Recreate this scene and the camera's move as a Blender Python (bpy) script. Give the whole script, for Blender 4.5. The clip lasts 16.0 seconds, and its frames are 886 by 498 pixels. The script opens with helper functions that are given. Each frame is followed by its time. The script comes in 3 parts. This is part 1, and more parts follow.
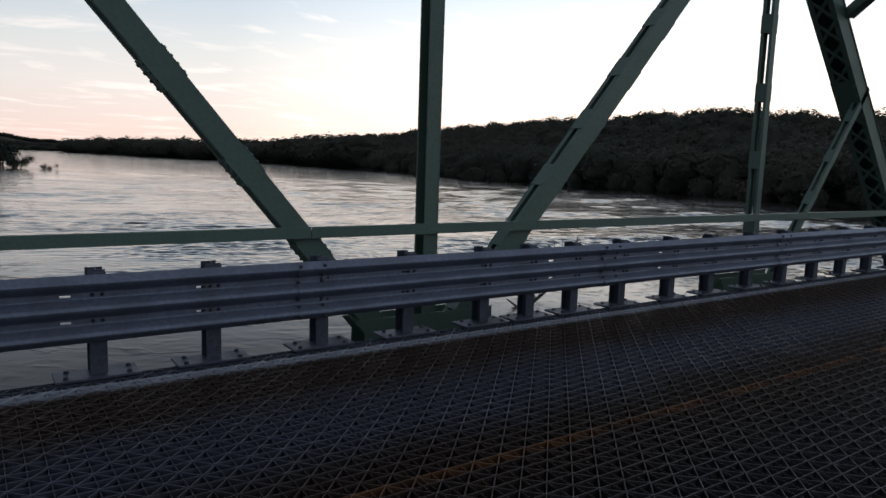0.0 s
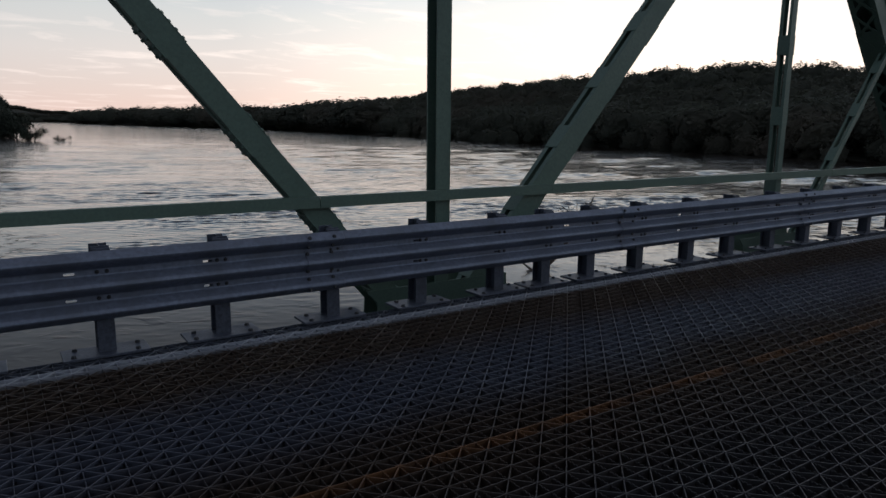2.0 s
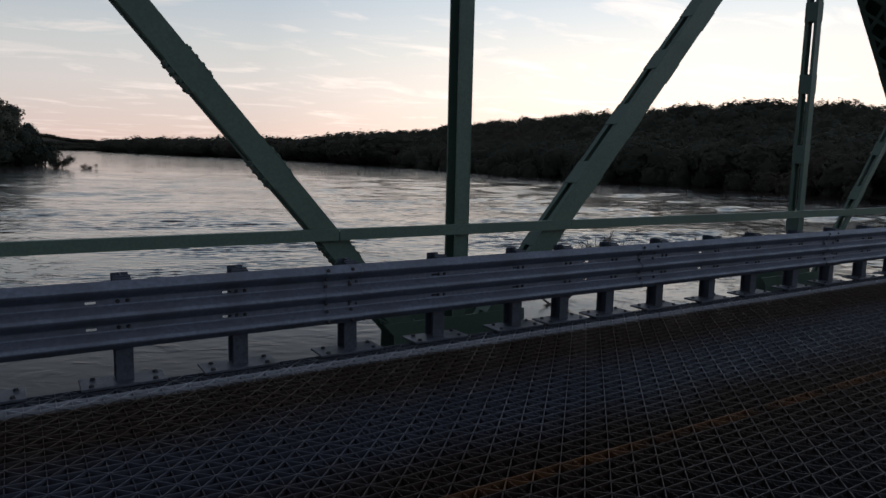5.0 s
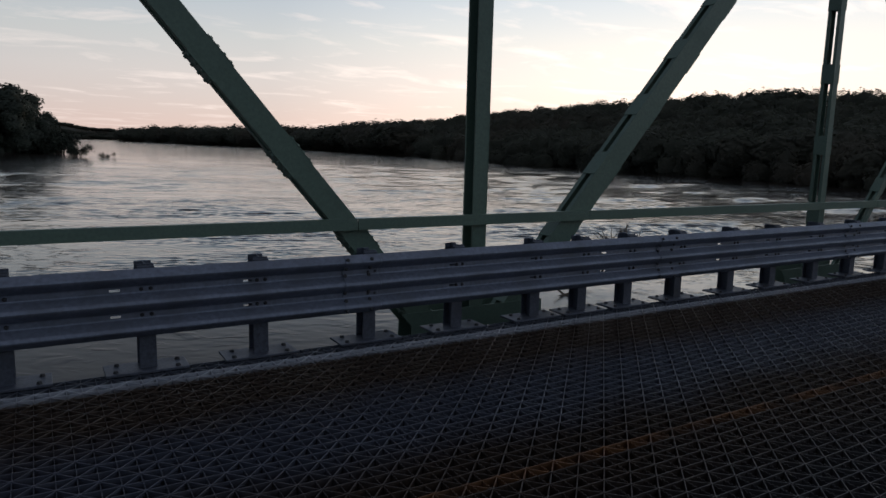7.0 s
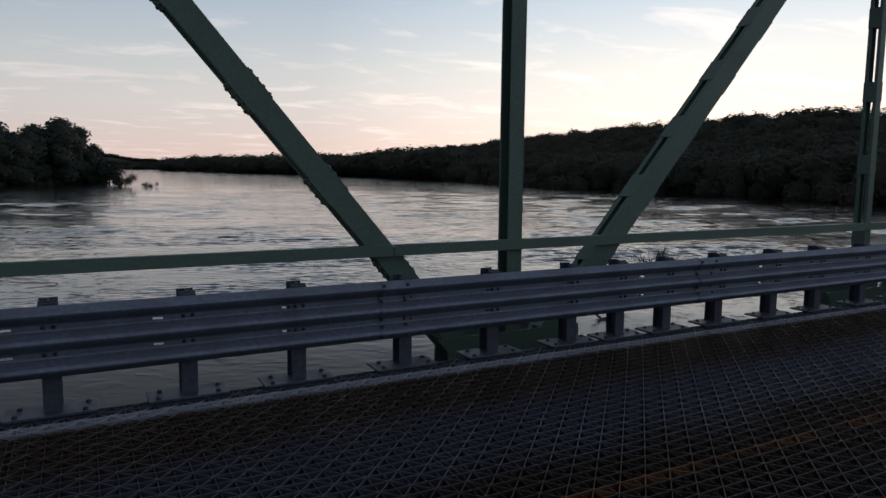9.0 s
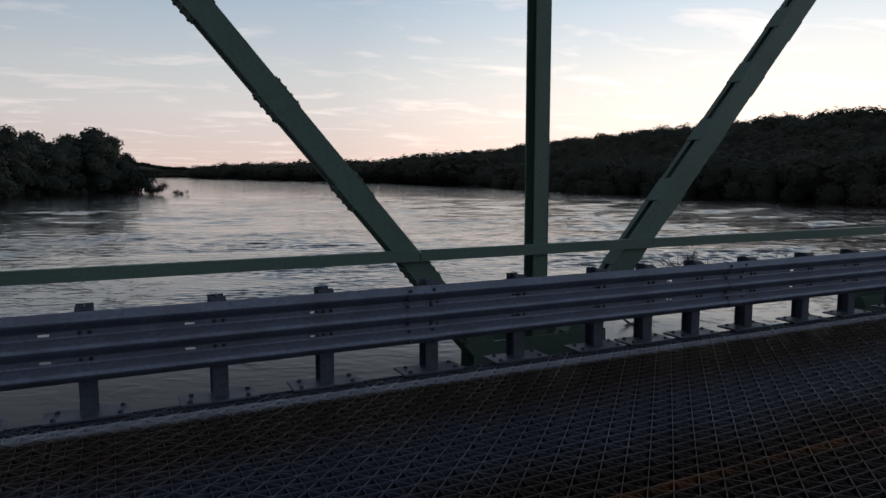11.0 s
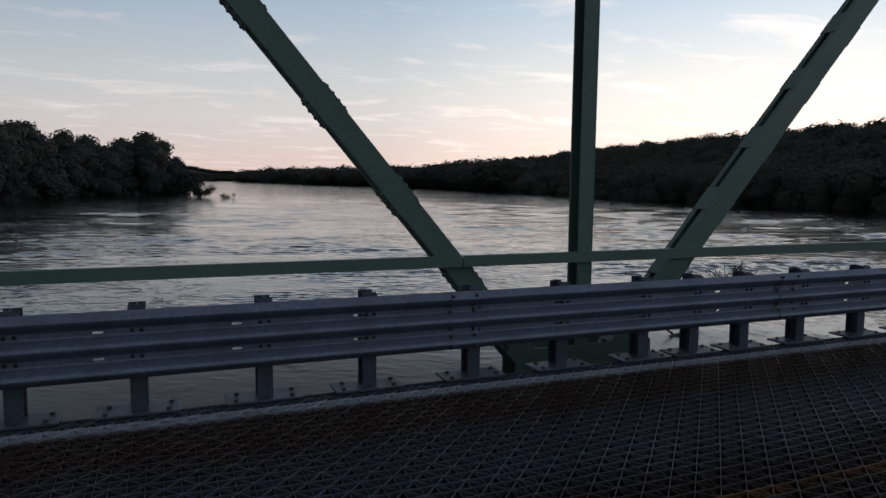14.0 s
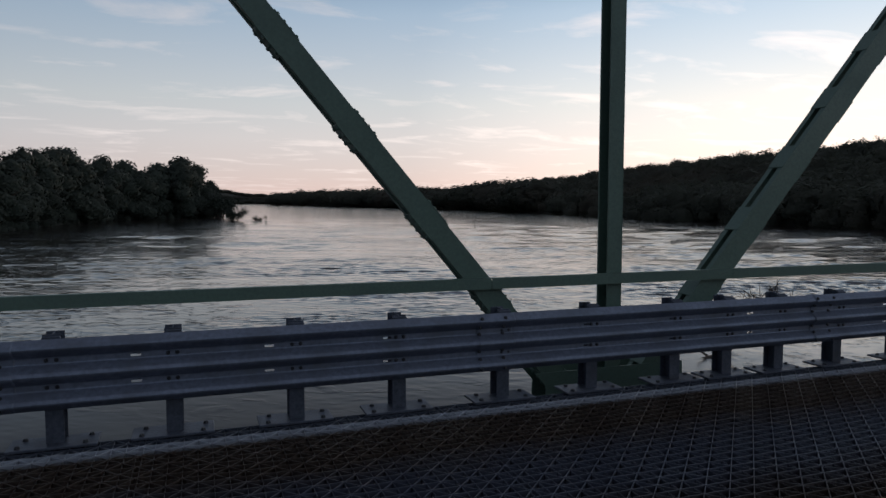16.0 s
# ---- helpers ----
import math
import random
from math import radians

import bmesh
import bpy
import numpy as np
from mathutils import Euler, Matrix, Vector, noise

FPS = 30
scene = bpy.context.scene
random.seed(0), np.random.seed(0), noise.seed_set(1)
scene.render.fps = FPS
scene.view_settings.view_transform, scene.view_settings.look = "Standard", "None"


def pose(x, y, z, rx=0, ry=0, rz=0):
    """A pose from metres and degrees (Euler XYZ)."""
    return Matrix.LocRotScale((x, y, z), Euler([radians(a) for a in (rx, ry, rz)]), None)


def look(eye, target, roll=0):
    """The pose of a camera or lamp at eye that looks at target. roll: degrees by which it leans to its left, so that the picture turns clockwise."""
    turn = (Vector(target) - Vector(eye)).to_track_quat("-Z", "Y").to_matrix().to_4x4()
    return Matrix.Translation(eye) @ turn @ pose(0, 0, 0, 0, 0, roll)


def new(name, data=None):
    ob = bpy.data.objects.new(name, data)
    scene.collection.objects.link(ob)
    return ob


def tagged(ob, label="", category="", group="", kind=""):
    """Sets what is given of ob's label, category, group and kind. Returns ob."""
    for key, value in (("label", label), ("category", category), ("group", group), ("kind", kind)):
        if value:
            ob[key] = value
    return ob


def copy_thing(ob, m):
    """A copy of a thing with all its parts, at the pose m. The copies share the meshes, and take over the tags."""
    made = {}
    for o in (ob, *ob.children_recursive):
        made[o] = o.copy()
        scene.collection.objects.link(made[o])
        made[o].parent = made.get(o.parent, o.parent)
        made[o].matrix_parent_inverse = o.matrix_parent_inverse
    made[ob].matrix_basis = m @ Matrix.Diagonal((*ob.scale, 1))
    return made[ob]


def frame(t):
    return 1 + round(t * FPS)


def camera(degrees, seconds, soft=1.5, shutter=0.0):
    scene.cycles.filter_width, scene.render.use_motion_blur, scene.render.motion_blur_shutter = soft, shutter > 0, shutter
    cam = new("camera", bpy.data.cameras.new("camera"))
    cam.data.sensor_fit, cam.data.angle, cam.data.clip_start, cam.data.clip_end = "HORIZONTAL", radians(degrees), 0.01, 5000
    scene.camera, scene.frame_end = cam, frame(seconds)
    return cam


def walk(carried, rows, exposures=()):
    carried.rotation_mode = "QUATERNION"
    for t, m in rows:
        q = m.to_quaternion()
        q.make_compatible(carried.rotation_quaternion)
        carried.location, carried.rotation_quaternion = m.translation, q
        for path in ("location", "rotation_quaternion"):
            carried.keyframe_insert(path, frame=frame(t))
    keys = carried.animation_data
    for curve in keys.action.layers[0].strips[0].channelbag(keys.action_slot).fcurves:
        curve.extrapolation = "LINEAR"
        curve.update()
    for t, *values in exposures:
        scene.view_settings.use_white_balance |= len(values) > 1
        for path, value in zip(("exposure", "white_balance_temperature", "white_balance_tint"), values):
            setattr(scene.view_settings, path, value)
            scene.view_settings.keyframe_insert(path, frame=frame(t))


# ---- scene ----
cam = camera(66.1, 16.0)
PATH = [
    (0, (0.331, 0.602, 1.687), (1.463, 2.231, 1.433), 1.9),
    (0.5, (0.353, 0.668, 1.697), (1.465, 2.305, 1.405), 2.6),
    (1, (0.392, 0.698, 1.712), (1.473, 2.359, 1.443), 1.4),
    (1.5, (0.426, 0.726, 1.718), (1.495, 2.393, 1.435), 1.2),
    (2, (0.445, 0.746, 1.699), (1.536, 2.383, 1.339), 0.6),
    (2.5, (0.47, 0.747, 1.706), (1.594, 2.366, 1.369), 0.3),
    (3, (0.462, 0.737, 1.713), (1.603, 2.351, 1.41), 1.0),
    (3.5, (0.467, 0.735, 1.716), (1.596, 2.36, 1.423), 1.4),
    (4, (0.464, 0.745, 1.714), (1.585, 2.375, 1.425), 1.5),
    (4.5, (0.463, 0.747, 1.719), (1.561, 2.393, 1.428), 1.2),
    (5, (0.445, 0.759, 1.719), (1.499, 2.437, 1.451), 1.3),
    (7.5, (0.393, 0.767, 1.724), (1.396, 2.471, 1.422), 1.5),
    (8, (0.381, 0.757, 1.725), (1.357, 2.48, 1.448), 1.3),
    (8.5, (0.395, 0.759, 1.731), (1.345, 2.502, 1.486), 0.9),
    (11, (0.383, 0.725, 1.737), (1.245, 2.516, 1.523), 0.0),
    (11.5, (0.386, 0.733, 1.731), (1.215, 2.539, 1.506), 0.4),
    (12, (0.393, 0.748, 1.727), (1.239, 2.54, 1.458), 0.2),
    (12.5, (0.39, 0.736, 1.732), (1.248, 2.522, 1.462), -0.5),
    (13, (0.387, 0.734, 1.735), (1.242, 2.525, 1.489), 0.1),
    (13.5, (0.376, 0.743, 1.732), (1.195, 2.555, 1.522), 0.4),
    (14, (0.36, 0.735, 1.732), (1.114, 2.577, 1.535), 0.6),
    (14.5, (0.362, 0.73, 1.736), (1.108, 2.573, 1.52), 0.4),
    (15, (0.353, 0.735, 1.733), (1.105, 2.571, 1.48), 0.8),
    (15.5, (0.36, 0.718, 1.743), (1.075, 2.573, 1.532), 0.3),
    (16, (0.347, 0.68, 1.752), (1.022, 2.558, 1.616), 0.1),
]

EXPOSURE = [(0.0, 1.8, 6500, 10), (0.5, 1.6, 6500, 10), (1.5, 1.48, 6500, 10), (2.5, 1.68, 6500, 10), (3.0, 1.64, 6500, 10), (4.5, 1.5, 6500, 10), (5.0, 1.45, 6500, 10), (8.0, 1.42, 6450, 10), (13.0, 1.42, 6330, 10), (16.0, 1.42, 6300, 10)]
walk(cam, [(t, look(eye, target, roll)) for t, eye, target, roll in PATH], EXPOSURE)

# ---- world and light ----
SUN_AZ, SUN_EL = 54.0, 3.0          # degrees clockwise from +y, and above the horizon
world = bpy.data.worlds.new("dusk")
scene.world = world
world.use_nodes = True
wn, wl = world.node_tree.nodes, world.node_tree.links
wn.clear()


def wnode(kind, **kw):
    n = wn.new(kind)
    for k, v in kw.items():
        n.inputs[k].default_value = v
    return n


out = wn.new("ShaderNodeOutputWorld")
bg = wnode("ShaderNodeBackground", Strength=0.12)
sky = wn.new("ShaderNodeTexSky")
sky.sky_type, sky.sun_disc = "NISHITA", False
sky.sun_elevation, sky.sun_rotation = radians(SUN_EL), radians(SUN_AZ)
sky.air_density, sky.dust_density, sky.ozone_density = 1.0, 0.4, 3.5
# thin streaky cloud, laid on a flat layer overhead
tc = wn.new("ShaderNodeTexCoord")
sep = wn.new("ShaderNodeSeparateXYZ")
wl.new(tc.outputs["Generated"], sep.inputs[0])
lift = wn.new("ShaderNodeMath")
lift.operation = "ADD"
lift.inputs[1].default_value = 0.09
wl.new(sep.outputs["Z"], lift.inputs[0])
layer = []
for axis in "XY":
    d = wn.new("ShaderNodeMath")
    d.operation = "DIVIDE"
    wl.new(sep.outputs[axis], d.inputs[0])
    wl.new(lift.outputs[0], d.inputs[1])
    layer.append(d)
com = wn.new("ShaderNodeCombineXYZ")
wl.new(layer[0].outputs[0], com.inputs[0])
wl.new(layer[1].outputs[0], com.inputs[1])
cmap = wn.new("ShaderNodeMapping")
cmap.inputs["Location"].default_value = (2.1, 0.7, 0.0)
cmap.inputs["Scale"].default_value = (0.9, 1.5, 1.0)
wl.new(com.outputs[0], cmap.inputs[0])
cn = wnode("ShaderNodeTexNoise", Scale=1.6, Detail=9.0, Roughness=0.6, Distortion=0.5)
wl.new(cmap.outputs[0], cn.inputs["Vector"])


def wramp(source, stops):
    r = wn.new("ShaderNodeValToRGB")
    while len(r.color_ramp.elements) < len(stops):
        r.color_ramp.elements.new(0.5)
    for e, (p, c) in zip(r.color_ramp.elements, stops):
        e.position, e.color = p, (*c, 1)
    wl.new(source, r.inputs[0])
    return r.outputs[0]


def wmix(fac, a, b, blend="MIX"):
    x = wn.new("ShaderNodeMix")
    x.data_type, x.blend_type = "RGBA", blend
    for sock, v in ((x.inputs[0], fac), (x.inputs[6], a), (x.inputs[7], b)):
        if isinstance(v, (int, float)):
            sock.default_value = v
        elif isinstance(v, tuple):
            sock.default_value = (*v, 1)
        else:
            wl.new(v, sock)
    return x.outputs[2]


# a high thin veil: peach at the horizon, pale blue above, dimming to the zenith and, low down, away from the set sun
veil = wramp(sep.outputs["Z"], [(0.0, (2.1, 1.6, 1.5)), (0.06, (1.97, 1.72, 1.66)), (0.14, (1.85, 1.88, 1.86)), (0.3, (1.3, 1.78, 2.25)), (0.45, (1.0, 1.15, 1.34)), (1.0, (0.8, 0.84, 0.92))])
toward = wn.new("ShaderNodeVectorMath")
toward.operation = "DOT_PRODUCT"
toward.inputs[1].default_value = (math.sin(radians(SUN_AZ)), math.cos(radians(SUN_AZ)), 0.05)
wl.new(tc.outputs["Generated"], toward.inputs[0])
half = wn.new("ShaderNodeMath")
half.operation = "MULTIPLY_ADD"
half.inputs[1].default_value = half.inputs[2].default_value = 0.5
wl.new(toward.outputs["Value"], half.inputs[0])
glow = wramp(half.outputs[0], [(0.0, (0.16, 0.16, 0.18)), (0.3, (0.22, 0.225, 0.25)), (0.5, (0.45, 0.46, 0.5)), (0.7, (1.0, 1.0, 1.0)), (0.9, (1.26, 1.21, 1.17)), (1.0, (2.0, 1.82, 1.66))])
high = wramp(sep.outputs["Z"], [(0.09, (0, 0, 0)), (0.26, (0.42, 0.42, 0.42)), (0.36, (1, 1, 1))])
# upper sky, mostly out of view, brightened off the sun to light the rail
aside = wn.new("ShaderNodeVectorMath")
aside.operation = "DOT_PRODUCT"
aside.inputs[1].default_value = (0.5 * math.sin(radians(120)), 0.5 * math.cos(radians(120)), 0)
wl.new(tc.outputs["Generated"], aside.inputs[0])
shift = wn.new("ShaderNodeMath")
shift.operation = "ADD"
shift.inputs[1].default_value = 0.5
wl.new(aside.outputs["Value"], shift.inputs[0])
upper = wramp(shift.outputs[0], [(0.0, (0.22, 0.23, 0.26)), (0.3, (0.36, 0.37, 0.41)), (0.7, (0.62, 0.63, 0.67)), (1.0, (0.78, 0.78, 0.82))])
glow = wmix(high, glow, upper)
veil = wmix(1.0, veil, glow, "MULTIPLY")
hazy = wmix(0.92, sky.outputs[0], veil)
wisps = wramp(cn.outputs[0], [(0.53, (0, 0, 0)), (0.74, (0.5, 0.5, 0.5))])
lit = wmix(1.0, (3.1, 2.75, 2.6), glow, "MULTIPLY")
wl.new(wmix(wisps, hazy, lit), bg.inputs["Color"])
wl.new(bg.outputs[0], out.inputs[0])

sun_lamp = bpy.data.lights.new("sun", "SUN")
sun_lamp.energy, sun_lamp.angle, sun_lamp.color = 0.3, radians(3), (1.0, 0.82, 0.66)
sa, se = radians(SUN_AZ), radians(SUN_EL - 1)
new("sun", sun_lamp).matrix_world = look((0, 0, 0), (-math.sin(sa) * math.cos(se), -math.cos(sa) * math.cos(se), -math.sin(se)))


# ---- materials ----
def material(name, colour, rough=0.6, metal=0.0, vary=0.25, scale=6.0, fine=60.0, bump=0.15, second=None, mask=(0.5, 0.7), depth=0.01, random_tint=0.0, sheer=0.0):
    """Paint, metal or leaf: a base colour that varies at two scales, patches of a second colour, and fine relief."""
    m = bpy.data.materials.new(name)
    m.use_nodes = True
    n, l = m.node_tree.nodes, m.node_tree.links
    b = n["Principled BSDF"]
    b.inputs["Roughness"].default_value, b.inputs["Metallic"].default_value = rough, metal
    co = n.new("ShaderNodeTexCoord")
    big, small = n.new("ShaderNodeTexNoise"), n.new("ShaderNodeTexNoise")
    for tex, sc, det in ((big, scale, 5), (small, fine, 4)):
        tex.inputs["Scale"].default_value, tex.inputs["Detail"].default_value = sc, det
        l.new(co.outputs["Object"], tex.inputs["Vector"])
    ramp = n.new("ShaderNodeValToRGB")
    lo, hi = [c * (1 - vary) for c in colour], [min(1, c * (1 + vary)) for c in colour]
    ramp.color_ramp.elements[0].position, ramp.color_ramp.elements[1].position = 0.3, 0.7
    ramp.color_ramp.elements[0].color, ramp.color_ramp.elements[1].color = (*lo, 1), (*hi, 1)
    l.new(small.outputs[0], ramp.inputs[0])
    col = ramp.outputs[0]
    if second:
        r2 = n.new("ShaderNodeValToRGB")
        r2.color_ramp.elements[0].position, r2.color_ramp.elements[1].position = mask
        l.new(big.outputs[0], r2.inputs[0])
        mx = n.new("ShaderNodeMix")
        mx.data_type = "RGBA"
        mx.inputs[7].default_value = (*second, 1)
        l.new(r2.outputs[0], mx.inputs[0])
        l.new(col, mx.inputs[6])
        col = mx.outputs[2]
    if random_tint:
        g = n.new("ShaderNodeNewGeometry")
        hsv = n.new("ShaderNodeHueSaturation")
        mr = n.new("ShaderNodeMapRange")
        mr.inputs["To Min"].default_value, mr.inputs["To Max"].default_value = 1 - random_tint, 1 + random_tint
        l.new(g.outputs["Random Per Island"], mr.inputs["Value"])
        l.new(mr.outputs[0], hsv.inputs["Value"])
        l.new(col, hsv.inputs["Color"])
        col = hsv.outputs[0]
    l.new(col, b.inputs["Base Color"])
    rr = n.new("ShaderNodeMapRange")
    rr.inputs["To Min"].default_value, rr.inputs["To Max"].default_value = max(0.05, rough - 0.12), min(1, rough + 0.12)
    l.new(big.outputs[0], rr.inputs["Value"])
    l.new(rr.outputs[0], b.inputs["Roughness"])
    if sheer:
        # thin leaves let some of the light through
        tl, ms = n.new("ShaderNodeBsdfTranslucent"), n.new("ShaderNodeMixShader")
        ms.inputs[0].default_value = sheer
        l.new(col, tl.inputs["Color"])
        l.new(b.outputs[0], ms.inputs[1])
        l.new(tl.outputs[0], ms.inputs[2])
        l.new(ms.outputs[0], n["Material Output"].inputs["Surface"])
    if bump:
        bp = n.new("ShaderNodeBump")
        bp.inputs["Strength"].default_value, bp.inputs["Distance"].default_value = bump, depth
        l.new(small.outputs[0], bp.inputs["Height"])
        l.new(bp.outputs[0], b.inputs["Normal"])
    return m


GREEN = material("green_bridge_paint", (0.12, 0.182, 0.14), 0.5, vary=0.12, scale=1.6, fine=35, second=(0.095, 0.145, 0.115), mask=(0.5, 0.85))
GALV = material("galvanised_steel", (0.192, 0.217, 0.28), 0.48, metal=0.45, vary=0.2, scale=3.0, fine=26, second=(0.152, 0.168, 0.208), mask=(0.45, 0.7))
POSTM = material("weathered_galvanised_post", (0.1, 0.112, 0.143), 0.55, metal=0.5, vary=0.25, scale=5.0, fine=40, second=(0.08, 0.085, 0.1), mask=(0.5, 0.75))
BOLT = material("dark_bolt", (0.05, 0.05, 0.055), 0.6, metal=0.5, vary=0.3)
RUST = material("rusty_dark_steel", (0.10, 0.075, 0.055), 0.65, metal=0.3, vary=0.3, second=(0.06, 0.05, 0.045))
BARK = material("bark", (0.11, 0.085, 0.065), 0.9, vary=0.3, scale=2.0, fine=14, bump=0.5)
LEAF = material("leaves", (0.04, 0.05, 0.034), 0.85, vary=0.25, scale=0.15, fine=0.8, bump=0.0, second=(0.05, 0.05, 0.036), mask=(0.45, 0.75), random_tint=0.08)
WOODS = material("woodland", (0.115, 0.12, 0.088), 0.9, vary=0.2, scale=0.012, fine=0.06, bump=0.0, second=(0.135, 0.116, 0.086), mask=(0.45, 0.7), random_tint=0.06, sheer=0.5)
DARKSTEEL = material("dark_grimy_steel", (0.035, 0.036, 0.042), 0.85, vary=0.3, second=(0.05, 0.04, 0.032))
SOIL = material("bank_soil", (0.05, 0.045, 0.03), 0.95, vary=0.3, scale=0.05, fine=0.6, bump=0.4, depth=0.2, second=(0.035, 0.04, 0.022))


def deck_material():
    """Worn open-grid steel: rust brown, polished wheel tracks with the sky's blue sheen in their colour, a faded yellow
    centre line, bare zinc at the edge.
    """
    m = bpy.data.materials.new("grid_deck_steel")
    m.use_nodes = True
    n, l = m.node_tree.nodes, m.node_tree.links
    b = n["Principled BSDF"]
    co = n.new("ShaderNodeNewGeometry")
    sp = n.new("ShaderNodeSeparateXYZ")
    l.new(co.outputs["Position"], sp.inputs[0])
    noise_a, noise_b = n.new("ShaderNodeTexNoise"), n.new("ShaderNodeTexNoise")
    noise_a.inputs["Scale"].default_value, noise_a.inputs["Detail"].default_value = 1.7, 6
    noise_b.inputs["Scale"].default_value, noise_b.inputs["Detail"].default_value = 38, 3
    for t in (noise_a, noise_b):
        l.new(co.outputs["Position"], t.inputs["Vector"])

    def band(centre, half, soft, wobble):
        s1 = n.new("ShaderNodeMath"); s1.operation = "SUBTRACT"; s1.inputs[1].default_value = centre
        l.new(sp.outputs["Y"], s1.inputs[0])
        s2 = n.new("ShaderNodeMath"); s2.operation = "MULTIPLY_ADD"
        s2.inputs[1].default_value, s2.inputs[2].default_value = wobble, -wobble / 2
        l.new(noise_a.outputs[0], s2.inputs[0])
        s3 = n.new("ShaderNodeMath"); s3.operation = "ADD"
        l.new(s1.outputs[0], s3.inputs[0]); l.new(s2.outputs[0], s3.inputs[1])
        s4 = n.new("ShaderNodeMath"); s4.operation = "ABSOLUTE"
        l.new(s3.outputs[0], s4.inputs[0])
        r = n.new("ShaderNodeMapRange")
        r.inputs["From Min"].default_value, r.inputs["From Max"].default_value = half, half + soft
        r.inputs["To Min"].default_value, r.inputs["To Max"].default_value = 1, 0
        l.new(s4.outputs[0], r.inputs["Value"])
        return r.outputs[0]

    def mix(fac, a, colour):
        x = n.new("ShaderNodeMix"); x.data_type = "RGBA"
        x.inputs[7].default_value = (*colour, 1)
        l.new(fac, x.inputs[0]); l.new(a, x.inputs[6])
        return x.outputs[2]

    base = n.new("ShaderNodeValToRGB")
    base.color_ramp.elements[0].position, base.color_ramp.elements[1].position = 0.3, 0.7
    base.color_ramp.elements[0].color, base.color_ramp.elements[1].color = (0.024, 0.016, 0.012, 1), (0.06, 0.04, 0.029, 1)
    l.new(noise_b.outputs[0], base.inputs[0])
    track = band(4.45, 0.22, 0.5, 0.5)
    track2 = band(2.45, 0.25, 0.6, 0.5)
    # polished track; the blue sky sheen on it is put into the colour
    col = mix(track, base.outputs[0], (0.058, 0.062, 0.081))
    col = mix(track2, col, (0.036, 0.033, 0.034))
    line = band(3.48, 0.042, 0.015, 0.03)
    wear = n.new("ShaderNodeMapRange")
    wear.inputs["From Min"].default_value, wear.inputs["From Max"].default_value = 0.35, 0.6
    l.new(noise_a.outputs[0], wear.inputs["Value"])
    lw = n.new("ShaderNodeMath"); lw.operation = "MULTIPLY"
    l.new(line, lw.inputs[0]); l.new(wear.outputs[0], lw.inputs[1])
    col = mix(lw.outputs[0], col, (0.15, 0.066, 0.026))
    edge = band(5.88, 0.05, 0.08, 0.06)
    col = mix(edge, col, (0.32, 0.33, 0.36))
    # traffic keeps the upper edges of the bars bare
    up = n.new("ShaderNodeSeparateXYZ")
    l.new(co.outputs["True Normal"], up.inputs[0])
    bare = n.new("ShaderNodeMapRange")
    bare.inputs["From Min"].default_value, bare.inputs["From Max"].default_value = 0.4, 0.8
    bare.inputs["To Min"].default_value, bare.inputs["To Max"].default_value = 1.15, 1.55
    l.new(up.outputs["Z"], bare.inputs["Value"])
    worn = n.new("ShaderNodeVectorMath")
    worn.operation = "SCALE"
    outer = band(6.12, 0.13, 0.06, 0.04)
    col = mix(outer, col, (0.05, 0.056, 0.072))
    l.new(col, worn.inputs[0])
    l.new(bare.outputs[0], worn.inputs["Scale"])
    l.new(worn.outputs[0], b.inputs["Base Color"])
    rough = n.new("ShaderNodeMapRange")
    rough.inputs["To Min"].default_value, rough.inputs["To Max"].default_value = 0.5, 0.33
    l.new(track, rough.inputs["Value"])
    l.new(rough.outputs[0], b.inputs["Roughness"])
    spec = n.new("ShaderNodeMapRange")
    spec.inputs["To Min"].default_value, spec.inputs["To Max"].default_value = 0.4, 0.8
    l.new(track, spec.inputs["Value"])
    l.new(spec.outputs[0], b.inputs["Specular IOR Level"])
    bp = n.new("ShaderNodeBump")
    bp.inputs["Strength"].default_value, bp.inputs["Distance"].default_value = 0.3, 0.002
    l.new(noise_b.outputs[0], bp.inputs["Height"])
    l.new(bp.outputs[0], b.inputs["Normal"])
    return m


DECK = deck_material()


